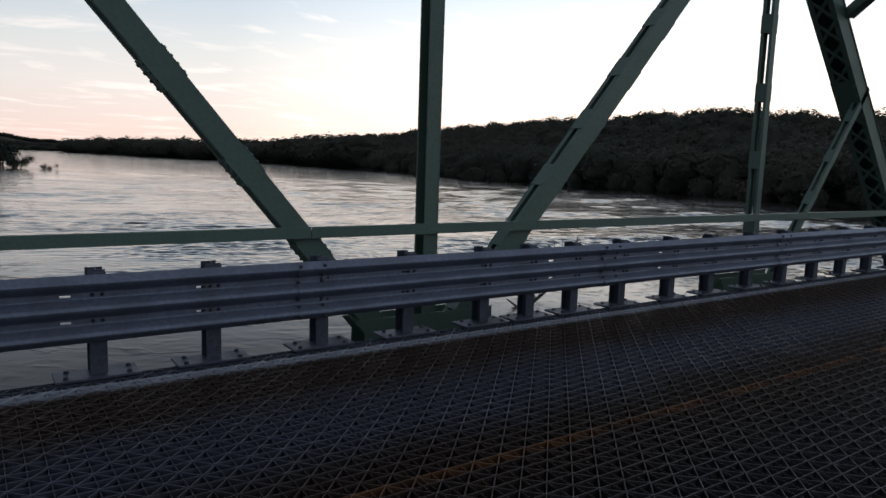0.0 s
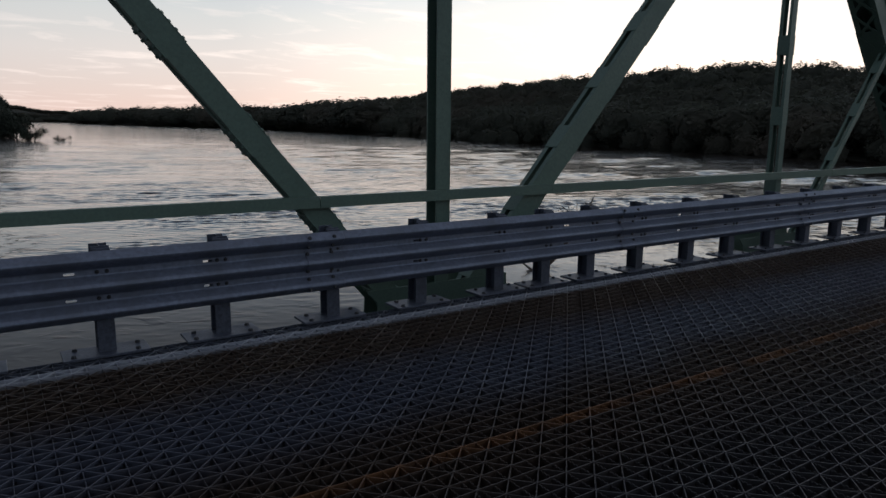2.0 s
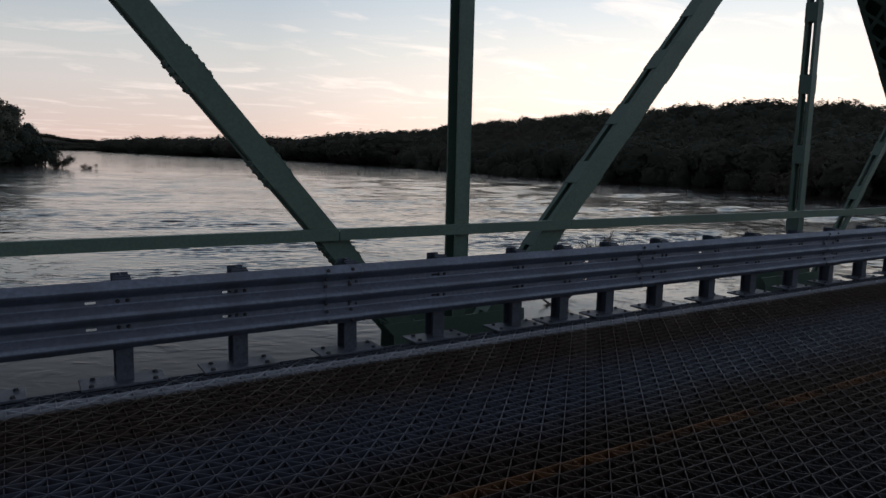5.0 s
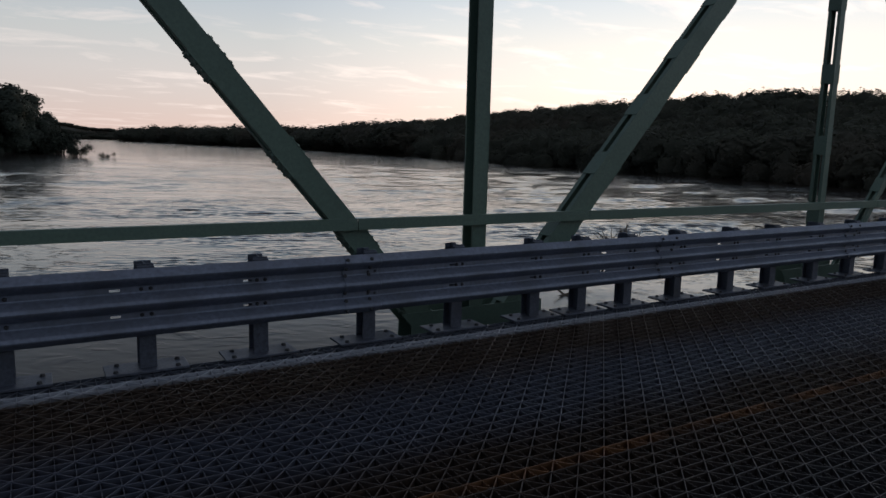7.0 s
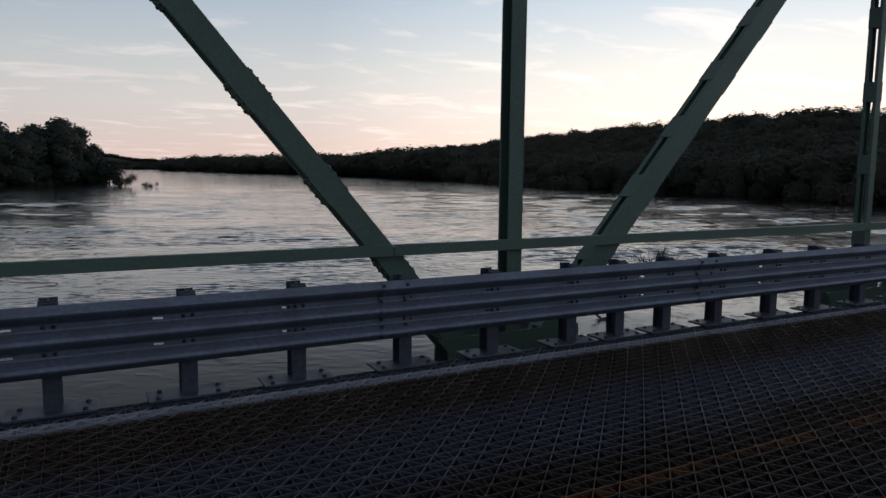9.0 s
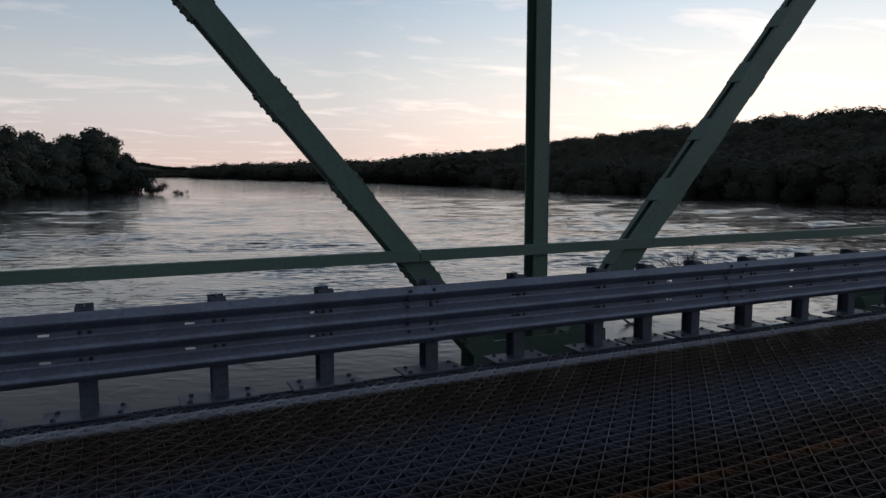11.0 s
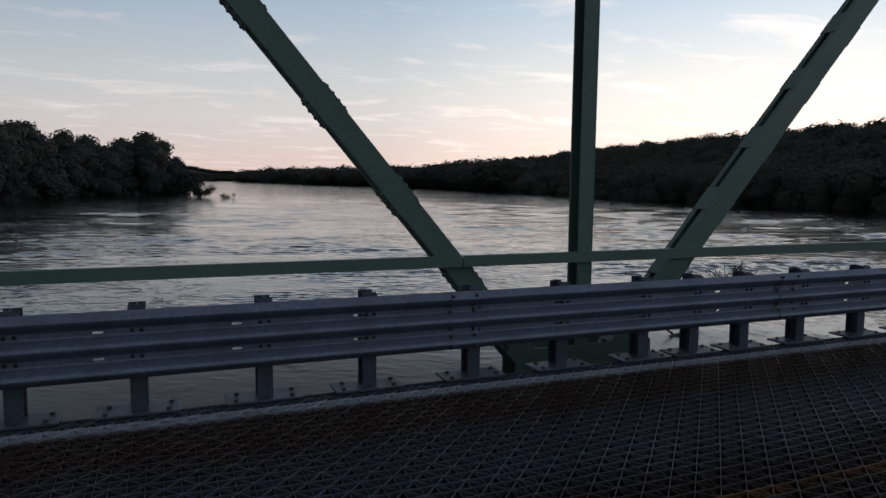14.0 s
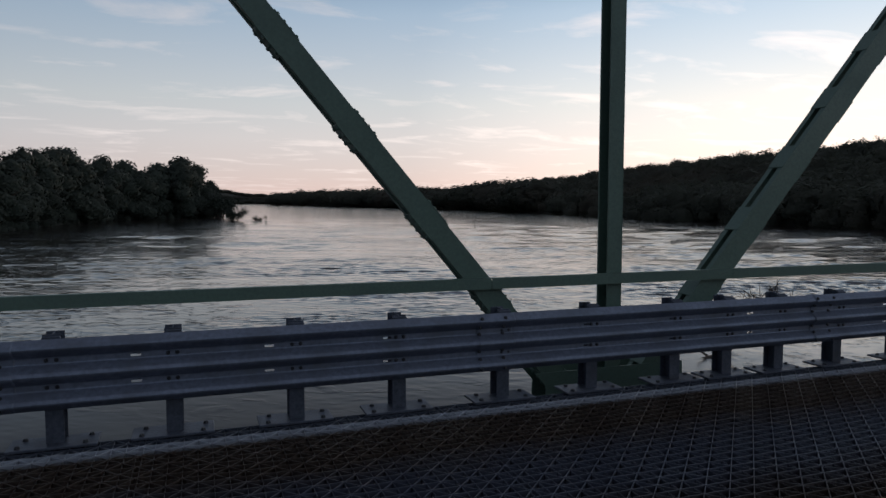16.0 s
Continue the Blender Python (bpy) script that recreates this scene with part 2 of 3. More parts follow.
def water_material():
    m = bpy.data.materials.new("river_water")
    m.use_nodes = True
    n, l = m.node_tree.nodes, m.node_tree.links
    b = n["Principled BSDF"]
    b.inputs["Base Color"].default_value = (0.022, 0.016, 0.014, 1)
    b.inputs["Roughness"].default_value = 0.06
    b.inputs["IOR"].default_value = 1.33
    co = n.new("ShaderNodeTexCoord")
    heights = []
    # ripples lie across the stream, longer than they are wide: gentle swell and separate short crests
    for sc, det, dist, crest in ((0.10, 3, 0.5, False), (0.09, 2, 0.7, True), (0.2, 2, 0.8, True), (0.45, 2, 0.8, True), (1.3, 2, 0.5, True)):
        mp = n.new("ShaderNodeMapping")
        mp.vector_type = "TEXTURE"
        mp.inputs["Scale"].default_value = (1.25, 0.75, 1)
        mp.inputs["Rotation"].default_value = (0, 0, radians(-28))
        l.new(co.outputs["Object"], mp.inputs[0])
        t = n.new("ShaderNodeTexNoise")
        t.inputs["Scale"].default_value, t.inputs["Detail"].default_value, t.inputs["Distortion"].default_value = sc, det, dist
        l.new(mp.outputs[0], t.inputs["Vector"])
        if crest:
            k = n.new("ShaderNodeMapRange")
            k.interpolation_type = "SMOOTHSTEP"
            k.inputs["From Min"].default_value, k.inputs["From Max"].default_value = 0.57, 0.70
            l.new(t.outputs[0], k.inputs["Value"])
            t = k
        heights.append(t)
    # calmer and rougher patches of the current
    mp = n.new("ShaderNodeMapping")
    mp.vector_type = "TEXTURE"
    mp.inputs["Scale"].default_value = (2.0, 0.7, 1)
    mp.inputs["Rotation"].default_value = (0, 0, radians(-28))
    l.new(co.outputs["Object"], mp.inputs[0])
    patch = n.new("ShaderNodeTexNoise")
    patch.inputs["Scale"].default_value, patch.inputs["Detail"].default_value, patch.inputs["Distortion"].default_value = 0.045, 7, 1.2
    patch.inputs["Roughness"].default_value = 0.62
    l.new(mp.outputs[0], patch.inputs["Vector"])

    def spread(lo, hi):
        r = n.new("ShaderNodeMapRange")
        r.inputs["From Min"].default_value, r.inputs["From Max"].default_value = 0.40, 0.62
        r.inputs["To Min"].default_value, r.inputs["To Max"].default_value = lo, hi
        l.new(patch.outputs[0], r.inputs["Value"])
        return r.outputs[0]

    # open water farther out is choppier than the lee of the bridge
    reach = n.new("ShaderNodeVectorMath")
    reach.operation = "LENGTH"
    l.new(co.outputs["Object"], reach.inputs[0])
    chop = n.new("ShaderNodeMapRange")
    chop.inputs["From Min"].default_value, chop.inputs["From Max"].default_value = 25, 180
    chop.inputs["To Min"].default_value, chop.inputs["To Max"].default_value = 0.0, 0.03
    l.new(reach.outputs["Value"], chop.inputs["Value"])
    # the eddies below the bridge break the surface into ripples too small to see
    eddy = n.new("ShaderNodeMapRange")
    eddy.inputs["From Min"].default_value, eddy.inputs["From Max"].default_value = 22, 48
    eddy.inputs["To Min"].default_value, eddy.inputs["To Max"].default_value = 0.42, 0.0
    l.new(reach.outputs["Value"], eddy.inputs["Value"])
    both = n.new("ShaderNodeMath")
    both.operation = "ADD"
    l.new(chop.outputs[0], both.inputs[0])
    l.new(eddy.outputs[0], both.inputs[1])
    total = n.new("ShaderNodeMath")
    total.operation = "ADD"
    l.new(both.outputs[0], total.inputs[0])
    l.new(spread(0.04, 0.10), total.inputs[1])
    l.new(total.outputs[0], b.inputs["Roughness"])
    lee = n.new("ShaderNodeMapRange")
    lee.inputs["From Min"].default_value, lee.inputs["From Max"].default_value = 24, 70
    lee.inputs["To Min"].default_value, lee.inputs["To Max"].default_value = 0.2, 1.0
    l.new(reach.outputs["Value"], lee.inputs["Value"])
    normal = None
    for t, dist, strength in zip(heights, (0.01, 0.02, 0.04, 0.07, 0.03), ((0.5, 1.0), (0.1, 1.0), (0.1, 1.0), (0.1, 1.0), (0.1, 1.0))):
        bp = n.new("ShaderNodeBump")
        bp.inputs["Distance"].default_value = dist
        bp.inputs["Filter Width"].default_value = 0.1
        force = n.new("ShaderNodeMath")
        force.operation = "MULTIPLY"
        l.new(spread(*strength), force.inputs[0])
        l.new(lee.outputs[0], force.inputs[1])
        l.new(force.outputs[0], bp.inputs["Strength"])
        l.new(t.outputs[0], bp.inputs["Height"])
        if normal:
            l.new(normal, bp.inputs["Normal"])
        normal = bp.outputs[0]
    l.new(normal, b.inputs["Normal"])
    return m


WATER = water_material()


# ---- mesh helpers ----
def link(name, bm, mat, parent=None, label=""):
    me = bpy.data.meshes.new(name)
    bm.normal_update()
    bm.to_mesh(me)
    bm.free()
    me.materials.append(mat)
    ob = new(name, me)
    if parent:
        ob.parent = parent
    if label:
        tagged(ob, label)
    return ob


def part(name, bm, mat, parent, label=""):
    return link(name, bm, mat, parent, label)


def thing(name, label, category, group="", kind="", at=(0, 0, 0)):
    ob = new(name)
    ob.location = at
    ob.empty_display_size = 0.1
    return tagged(ob, label, category, group, kind)


def box(bm, lo, hi, m=None, bevel=0.0):
    """An axis-aligned box between two corners, then moved by m; its edges may be eased."""
    vs = [bm.verts.new((x, y, z)) for x in (lo[0], hi[0]) for y in (lo[1], hi[1]) for z in (lo[2], hi[2])]
    fs = [bm.faces.new([vs[i] for i in q]) for q in ((0, 1, 3, 2), (4, 6, 7, 5), (0, 4, 5, 1), (2, 3, 7, 6), (0, 2, 6, 4), (1, 5, 7, 3))]
    if bevel:
        es = list({e for f in fs for e in f.edges})
        r = bmesh.ops.bevel(bm, geom=es, offset=bevel, segments=1, affect="EDGES")
        vs = list({v for v in vs if v.is_valid} | set(r["verts"]))
    if m is not None:
        bmesh.ops.transform(bm, matrix=m, verts=vs)
    return vs


def dome(bm, centre, radius, axis, flat=0.6, seg=8):
    """A rivet or bolt head standing on a face, along axis."""
    q = Vector(axis).to_track_quat("Z", "Y").to_matrix().to_4x4()
    r = bmesh.ops.create_cone(bm, cap_ends=True, segments=seg, radius1=radius, radius2=radius * 0.65, depth=radius * flat,
                              matrix=Matrix.Translation(centre) @ q @ Matrix.Translation((0, 0, radius * flat / 2)))
    return r["verts"]


def extrude_profile(bm, pts, x0, x1):
    """A closed outline in y, z drawn out along x."""
    a = [bm.verts.new((x0, y, z)) for y, z in pts]
    b = [bm.verts.new((x1, y, z)) for y, z in pts]
    k = len(pts)
    for i in range(k):
        bm.faces.new((a[i], a[(i + 1) % k], b[(i + 1) % k], b[i]))
    bm.faces.new(a[::-1])
    bm.faces.new(b)
    bmesh.ops.recalc_face_normals(bm, faces=bm.faces)


# ---- river and land ----
WATER_Z = -7.0
bm = bmesh.new()
n_ring = 72
rings = [0, 30, 80, 200, 500, 1200, 2500, 4600]
prev = None
for r in rings:
    cur = [bm.verts.new((0, 0, 0))] if r == 0 else [bm.verts.new((r * math.cos(2 * math.pi * k / n_ring), r * math.sin(2 * math.pi * k / n_ring), 0)) for k in range(n_ring)]
    if prev:
        for k in range(n_ring):
            if len(prev) == 1:
                bm.faces.new((prev[0], cur[k], cur[(k + 1) % n_ring]))
            else:
                bm.faces.new((prev[k], cur[k], cur[(k + 1) % n_ring], prev[(k + 1) % n_ring]))
    prev = cur
river = link("water", bm, WATER)
river.location = (0, 0, WATER_Z)
tagged(river, "broad brown river with small ripples reflecting the dusk sky", "river", kind="structure")


def interp(table, a):
    xs, ys = zip(*table)
    return float(np.interp(a, xs, ys))


def polar(az, r):
    return r * math.sin(radians(az)), r * math.cos(radians(az))


def chop_sheet():
    """The rippled open water in front of the bridge: many crossing wave trains, finer near and broader far off."""
    rng = np.random.default_rng(21)
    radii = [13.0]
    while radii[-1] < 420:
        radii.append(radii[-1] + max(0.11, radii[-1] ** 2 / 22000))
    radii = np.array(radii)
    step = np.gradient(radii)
    angles = np.radians(np.arange(-17, 73, 0.16))
    r, a = np.meshgrid(radii, angles, indexing="ij")
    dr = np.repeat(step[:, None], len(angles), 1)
    x, y = r * np.sin(a), r * np.cos(a)
    z = np.zeros_like(x)
    # rough and calm patches drift along the stream
    patch = np.zeros_like(x)
    for k in range(14):
        t, w = rng.uniform(0, 2 * math.pi), rng.uniform(9, 60)
        patch += np.sin((x * math.cos(t) * 0.6 + y * math.sin(t)) * 2 * math.pi / w + rng.uniform(0, 6.28))
    patch = np.clip(0.6 + 0.24 * patch, 0.15, 1.6)

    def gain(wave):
        # short ripples near the bridge, longer chop farther out, scaled by viewing distance
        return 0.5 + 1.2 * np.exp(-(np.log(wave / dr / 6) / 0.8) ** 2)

    for k in range(120):
        wave = math.exp(rng.uniform(math.log(0.32), math.log(9.0)))
        t = radians(62) + rng.normal() * 0.5
        phase = (x * math.cos(t) + y * math.sin(t)) * 2 * math.pi / wave + rng.uniform(0, 6.28)
        phase += 0.9 * np.sin((x * math.sin(t) - y * math.cos(t)) * 2 * math.pi / (wave * 3.7) + rng.uniform(0, 6.28))
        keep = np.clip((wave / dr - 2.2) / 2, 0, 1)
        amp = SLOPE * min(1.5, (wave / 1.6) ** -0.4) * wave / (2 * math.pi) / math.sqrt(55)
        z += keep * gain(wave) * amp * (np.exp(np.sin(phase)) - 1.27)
    z *= patch * np.clip(0.12 + (r - 28) / 45, 0.12, 1.0)
    # broad lines of chop where the current runs hard, out towards the far bank
    for k in range(40):
        wave = math.exp(rng.uniform(math.log(7.0), math.log(26.0)))
        t = radians(55) + rng.normal() * 0.4
        phase = (x * math.cos(t) + y * math.sin(t)) * 2 * math.pi / wave + rng.uniform(0, 6.28)
        phase += 1.6 * np.sin((x * math.sin(t) - y * math.cos(t)) * 2 * math.pi / (wave * 3.3) + rng.uniform(0, 6.28))
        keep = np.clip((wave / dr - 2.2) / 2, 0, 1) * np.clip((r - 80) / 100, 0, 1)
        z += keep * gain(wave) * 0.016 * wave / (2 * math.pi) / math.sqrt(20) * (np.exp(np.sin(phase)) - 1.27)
    # the stream runs harder under the far bank
    lively = np.clip((np.degrees(a) - 18) / 28, 0, 1)
    z *= 0.85 + 0.35 * lively * lively * (3 - 2 * lively)
    n0, n1 = x.shape
    verts = np.stack([x, y, WATER_Z + 0.2 + z], -1).reshape(-1, 3)
    idx = np.arange(n0 * n1).reshape(n0, n1)
    quads = np.stack([idx[:-1, :-1], idx[:-1, 1:], idx[1:, 1:], idx[1:, :-1]], -1).reshape(-1, 4)
    me = bpy.data.meshes.new("water")
    me.from_pydata(verts.tolist(), [], quads[:, ::-1].tolist())
    me.polygons.foreach_set("use_smooth", [True] * len(me.polygons))
    me.materials.append(WATER)
    tagged(new("water", me), "brown rippled river water with a peach dusk sheen", "water", kind="structure")


SLOPE = 0.075
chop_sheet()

# far bank: distance of the shore and height of the wooded skyline by compass angle
SHORE = [(4.5, 2600), (6, 2300), (9, 1700), (12, 1350), (18, 1000), (24, 760), (28, 570), (32, 450), (37, 355), (42, 325), (48, 275), (55, 245), (63, 212), (72, 190), (95, 170), (125, 165)]
SKYLINE = [(4.5, 0.5), (6, 0.85), (7.8, 1.1), (12, 1.2), (18, 1.42), (23.6, 1.9), (28, 2.13), (32.4, 2.56), (36.6, 3.06), (41, 3.55), (45, 3.97), (48, 4.11), (53, 4.6), (54.3, 4.85), (57, 4.82), (61, 4.54), (67, 4.39), (80, 4.2), (125, 3.5)]
TREE_H = 15.0


def bank_height(az, r):
    shore = interp(SHORE, az)
    ridge_r = shore * 1.25 + 130
    top = 1.7 + ridge_r * math.tan(radians(interp(SKYLINE, az))) - TREE_H * 0.95
    u = (r - shore) / (ridge_r - shore)
    low = WATER_Z + 2.5
    if u < 0:
        return WATER_Z - 1.0
    if u < 0.06:
        return WATER_Z - 0.5 + u / 0.06 * 3.0
    v = min(1, (u - 0.06) / 0.94)
    v = v * v * (3 - 2 * v)
    return low + (max(top, low) - low) * v


def land_strip(name, az0, az1, step, label, height, shore_of, depth_of, rows=14):
    bm = bmesh.new()
    grid = []
    az = az0
    while az <= az1 + 1e-6:
        s, d = shore_of(az), depth_of(az)
        col = []
        for k in range(rows + 1):
            r = s - 3 + (d + 3) * k / rows
            x, y = polar(az, r)
            z = height(az, r) + (noise.noise(Vector((x, y, 0)) * 0.02) * 1.5 if k > 1 else 0)
            col.append(bm.verts.new((x, y, z)))
        grid.append(col)
        az += step
    for a, b in zip(grid, grid[1:]):
        for k in range(rows):
            bm.faces.new((a[k], a[k + 1], b[k + 1], b[k]))
    bmesh.ops.recalc_face_normals(bm, faces=bm.faces)
    for f in bm.faces:
        f.smooth = True
    return tagged(link(name, bm, SOIL), label, "river bank", kind="structure")


land_strip("ground_far_bank", 5.8, 125, 1.0, "wooded hill slope rising from the far river bank", bank_height,
           lambda a: interp(SHORE, a), lambda a: interp(SHORE, a) * 0.6 + 300)


def crown_arrays(rng, clumps, tuft=0.034, lobes=1, detail=1, core=0.84):
    """One tree crown, unit height 1 and width about 0.7: lumpy leaf masses with small leaf tufts standing off them."""
    vs, fs, ns = [], [], []
    for k in range(lobes):
        if lobes == 1:
            c, rad = np.array([0, 0, 0.52]), np.array([0.33, 0.33, 0.44])
        else:
            h = 0.22 + 0.56 * k / (lobes - 1)
            a = rng.uniform(0, 2 * math.pi)
            d = rng.uniform(0.05, 0.17) * (1.25 - h)
            r = rng.uniform(0.17, 0.25) * (1.15 - 0.5 * h)
            c, rad = np.array([d * math.cos(a), d * math.sin(a), h]), np.array([r, r, r * 0.95])
        shift = Vector(rng.uniform(0, 60, 3))

        def skin(d):
            return 1 + 0.40 * noise.noise(d * 1.8 + shift) + 0.28 * noise.noise(d * 4.4 + shift)

        bm = bmesh.new()
        bmesh.ops.create_icosphere(bm, subdivisions=detail, radius=1.0)
        base = len(vs)
        bm.verts.index_update()
        vs.extend(c + np.array(v.co) * rad * core * skin(v.co) for v in bm.verts)
        ns.extend(np.array(v.co) for v in bm.verts)
        fs.extend(tuple(base + v.index for v in f.verts) for f in bm.faces)
        bm.free()
        for j in range(clumps // lobes):
            d = rng.normal(size=3)
            d /= np.linalg.norm(d)
            p = c + d * rad * skin(Vector(d)) * rng.uniform(core + 0.01, core + 0.12)
            u = np.cross(d, rng.normal(size=3))
            u /= np.linalg.norm(u)
            w = np.cross(d, u) * 0.8 + d * rng.uniform(-0.35, 0.35)
            s = rng.uniform(0.4, 1.0) * tuft
            i = len(vs)
            vs += [p - u * s - w * s * 0.6, p + u * s * 0.8 - w * s, p + u * s + w * s * 0.7, p - u * s * 0.7 + w * s]
            fs += [(i, i + 1, i + 2), (i, i + 2, i + 3)]
            ns += [d * 0.5 + np.array([0, 0, 0.35]) + rng.normal(size=3) * 0.14] * 4
    return np.array(vs), fs, np.array(ns)


def soften(me, normals):
    """Shade leaf masses by the round of the crown instead of by each tuft."""
    normals = normals / np.linalg.norm(normals, axis=1, keepdims=True)
    me.polygons.foreach_set("use_smooth", [True] * len(me.polygons))
    me.normals_split_custom_set_from_vertices(normals.tolist())


RNG = np.random.default_rng(5)
CROWNS = [crown_arrays(RNG, 1000, 0.03, detail=1, core=0.78) for _ in range(14)]


def woods(name, label, places, mat):
    """Many crowns joined into one mesh: rows of x, y, z, height, width."""
    allv, allf, alln, off = [], [], [], 0
    for x, y, z, h, w in places:
        v, f, nn = CROWNS[RNG.integers(len(CROWNS))]
        a = RNG.uniform(0, 2 * math.pi)
        c, s = math.cos(a), math.sin(a)
        q = np.empty_like(v)
        q[:, 0] = (v[:, 0] * c - v[:, 1] * s) * w + x
        q[:, 1] = (v[:, 0] * s + v[:, 1] * c) * w + y
        q[:, 2] = v[:, 2] * h + z
        allv.append(q)
        alln.append(np.stack([nn[:, 0] * c - nn[:, 1] * s, nn[:, 0] * s + nn[:, 1] * c, nn[:, 2] + 0.7], 1))
        allf.append(np.array(f) + off)
        off += len(v)
    me = bpy.data.meshes.new(name)
    me.from_pydata(np.concatenate(allv).tolist(), [], np.concatenate(allf).tolist())
    soften(me, np.concatenate(alln))
    me.materials.append(mat)
    return tagged(new(name, me), label, "trees", kind="stuff")


places = []
az = 6.1
while az < 100:
    s = interp(SHORE, az)
    ridge = s * 1.25 + 130
    gap = max(7.0, s * 0.018)
    r = s + 2
    first = True
    while r < (ridge + 30 if s < 600 else s + 90):
        a2 = az + RNG.uniform(-0.5, 0.5) * math.degrees(gap / s)
        rr = r + RNG.uniform(-0.4, 0.4) * gap
        x, y = polar(a2, rr)
        h = TREE_H * RNG.uniform(0.7, 1.15) * (0.75 if first else 1.0)
        if s > 600:
            h = max(h, (8.0 + s * math.tan(radians(interp(SKYLINE, a2)))) * RNG.uniform(0.98, 1.16) / 1.05 * (1 if first else 0.85))
        places.append((x, y, bank_height(a2, rr) - (0.34 if first and s < 600 else 0.14) * h, h * 1.1, h * RNG.uniform(1.2, 1.9) * (1.0 if s < 600 else 1.7)))
        first = False
        r += gap * (1.2 if s < 900 else 1.8)
    az += math.degrees(gap / s) * (1.0 if s < 600 else 0.6)
woods("hill_woods", "dense dark green woodland covering the far bank and hill", places, WOODS)

# distant hills that close the river upstream
def distant_height(az, r):
    u = min(1, max(0, (r - 3000) / 400))
    return WATER_Z - 1 + u * (1.7 + 3500 * math.tan(radians(interp([(-6, 1.1), (0, 0.95), (2, 0.9), (3.5, 0.62), (6, 0.55), (10, 0.55)], az))) - WATER_Z - 9)


land_strip("ground_distant_hill", -12, 12, 0.5, "low distant wooded hills upstream", distant_height, lambda a: 3000, lambda a: 800)
places = []
az = -8.0
while az < 11:
    for r in (3050, 3200, 3420, 3520):
        rr = r + RNG.uniform(-30, 30)
        x, y = polar(az + RNG.uniform(-0.1, 0.1), rr)
        places.append((x, y, distant_height(az, rr) - 3, RNG.uniform(16, 22), RNG.uniform(60, 90)))
    az += 0.25
woods("distant_woods", "faint dark woodland on the distant hills", places, WOODS)

# island at the near side of the river
ISLE_SHORE = [(-40, 160), (-25, 190), (-13.3, 227), (-9.8, 282), (-6, 345), (-2, 372), (1.2, 392), (2.2, 400)]
ISLE_TOP = [(-40, 5.0), (-20, 4.4), (-13, 4.2), (-11, 4.4), (-9.6, 4.05), (-7.8, 3.4), (-5.6, 3.3), (-2.4, 3.65), (-0.6, 3.3), (0.4, 2.7), (1.3, 1.6), (2.4, 0.5)]


def isle_height(az, r):
    s = interp(ISLE_SHORE, az)
    edge = min(1, max(0, (2.4 - az) / 1.5))
    u = (r - s) / 14
    return WATER_Z - 0.6 + min(1.0, max(-0.2, u)) * 1.9 * edge


land_strip("ground_island", -42, 2.4, 0.6, "low muddy wooded island shore", isle_height, lambda a: interp(ISLE_SHORE, a), lambda a: 150, rows=10)


def limb(bm, a, b, r0, r1, seg=6):
    """A tapered round branch from a to b."""
    a, b = Vector(a), Vector(b)
    q = (b - a).to_track_quat("Z", "Y").to_matrix().to_4x4()
    bmesh.ops.create_cone(bm, cap_ends=True, segments=seg, radius1=r0, radius2=r1, depth=(b - a).length,
                          matrix=Matrix.Translation((a + b) / 2) @ q)


def tree_meshes(seed):
    """A tree one metre high: tapered trunk with limbs, and a crown of leaf tufts; two meshes."""
    rng = np.random.default_rng(seed)
    bm = bmesh.new()
    lean = Vector((rng.uniform(-0.05, 0.05), rng.uniform(-0.05, 0.05), 0))
    p0, p1, p2 = Vector((0, 0, -0.03)), Vector((0, 0, 0.28)) + lean, Vector((0, 0, 0.62)) + lean * 2
    limb(bm, p0, p1, 0.022, 0.016)
    limb(bm, p1, p2, 0.016, 0.007)
    for k in range(7):
        h = rng.uniform(0.2, 0.6)
        a = rng.uniform(0, 2 * math.pi)
        base = p1.lerp(p2, max(0, (h - 0.28) / 0.34)) if h > 0.28 else p0.lerp(p1, h / 0.28)
        tip = base + Vector((math.cos(a) * rng.uniform(0.12, 0.25), math.sin(a) * rng.uniform(0.12, 0.25), rng.uniform(0.1, 0.25)))
        limb(bm, base, tip, 0.008, 0.002, 5)
    trunk = bpy.data.meshes.new("trunk")
    bm.to_mesh(trunk)
    bm.free()
    trunk.materials.append(BARK)
    v, f, nn = crown_arrays(rng, 4600, 0.019, lobes=9, core=0.74)
    v = v * np.array([1.25, 1.25, 1.08]) - np.array([0, 0, 0.08])
    crown = bpy.data.meshes.new("crown")
    crown.from_pydata(v.tolist(), [], f)
    soften(crown, nn)
    crown.materials.append(LEAF)
    return trunk, crown


TREES = []
for seed in range(6):
    tm, cmesh = tree_meshes(40 + seed)
    t0 = thing("tree", "tall leafy broadleaf tree on the island shore", "tree", "trees on the island")
    for nm, me in (("trunk", tm), ("crown", cmesh)):
        o = new(nm, me)
        o.parent = t0
    TREES.append(t0)

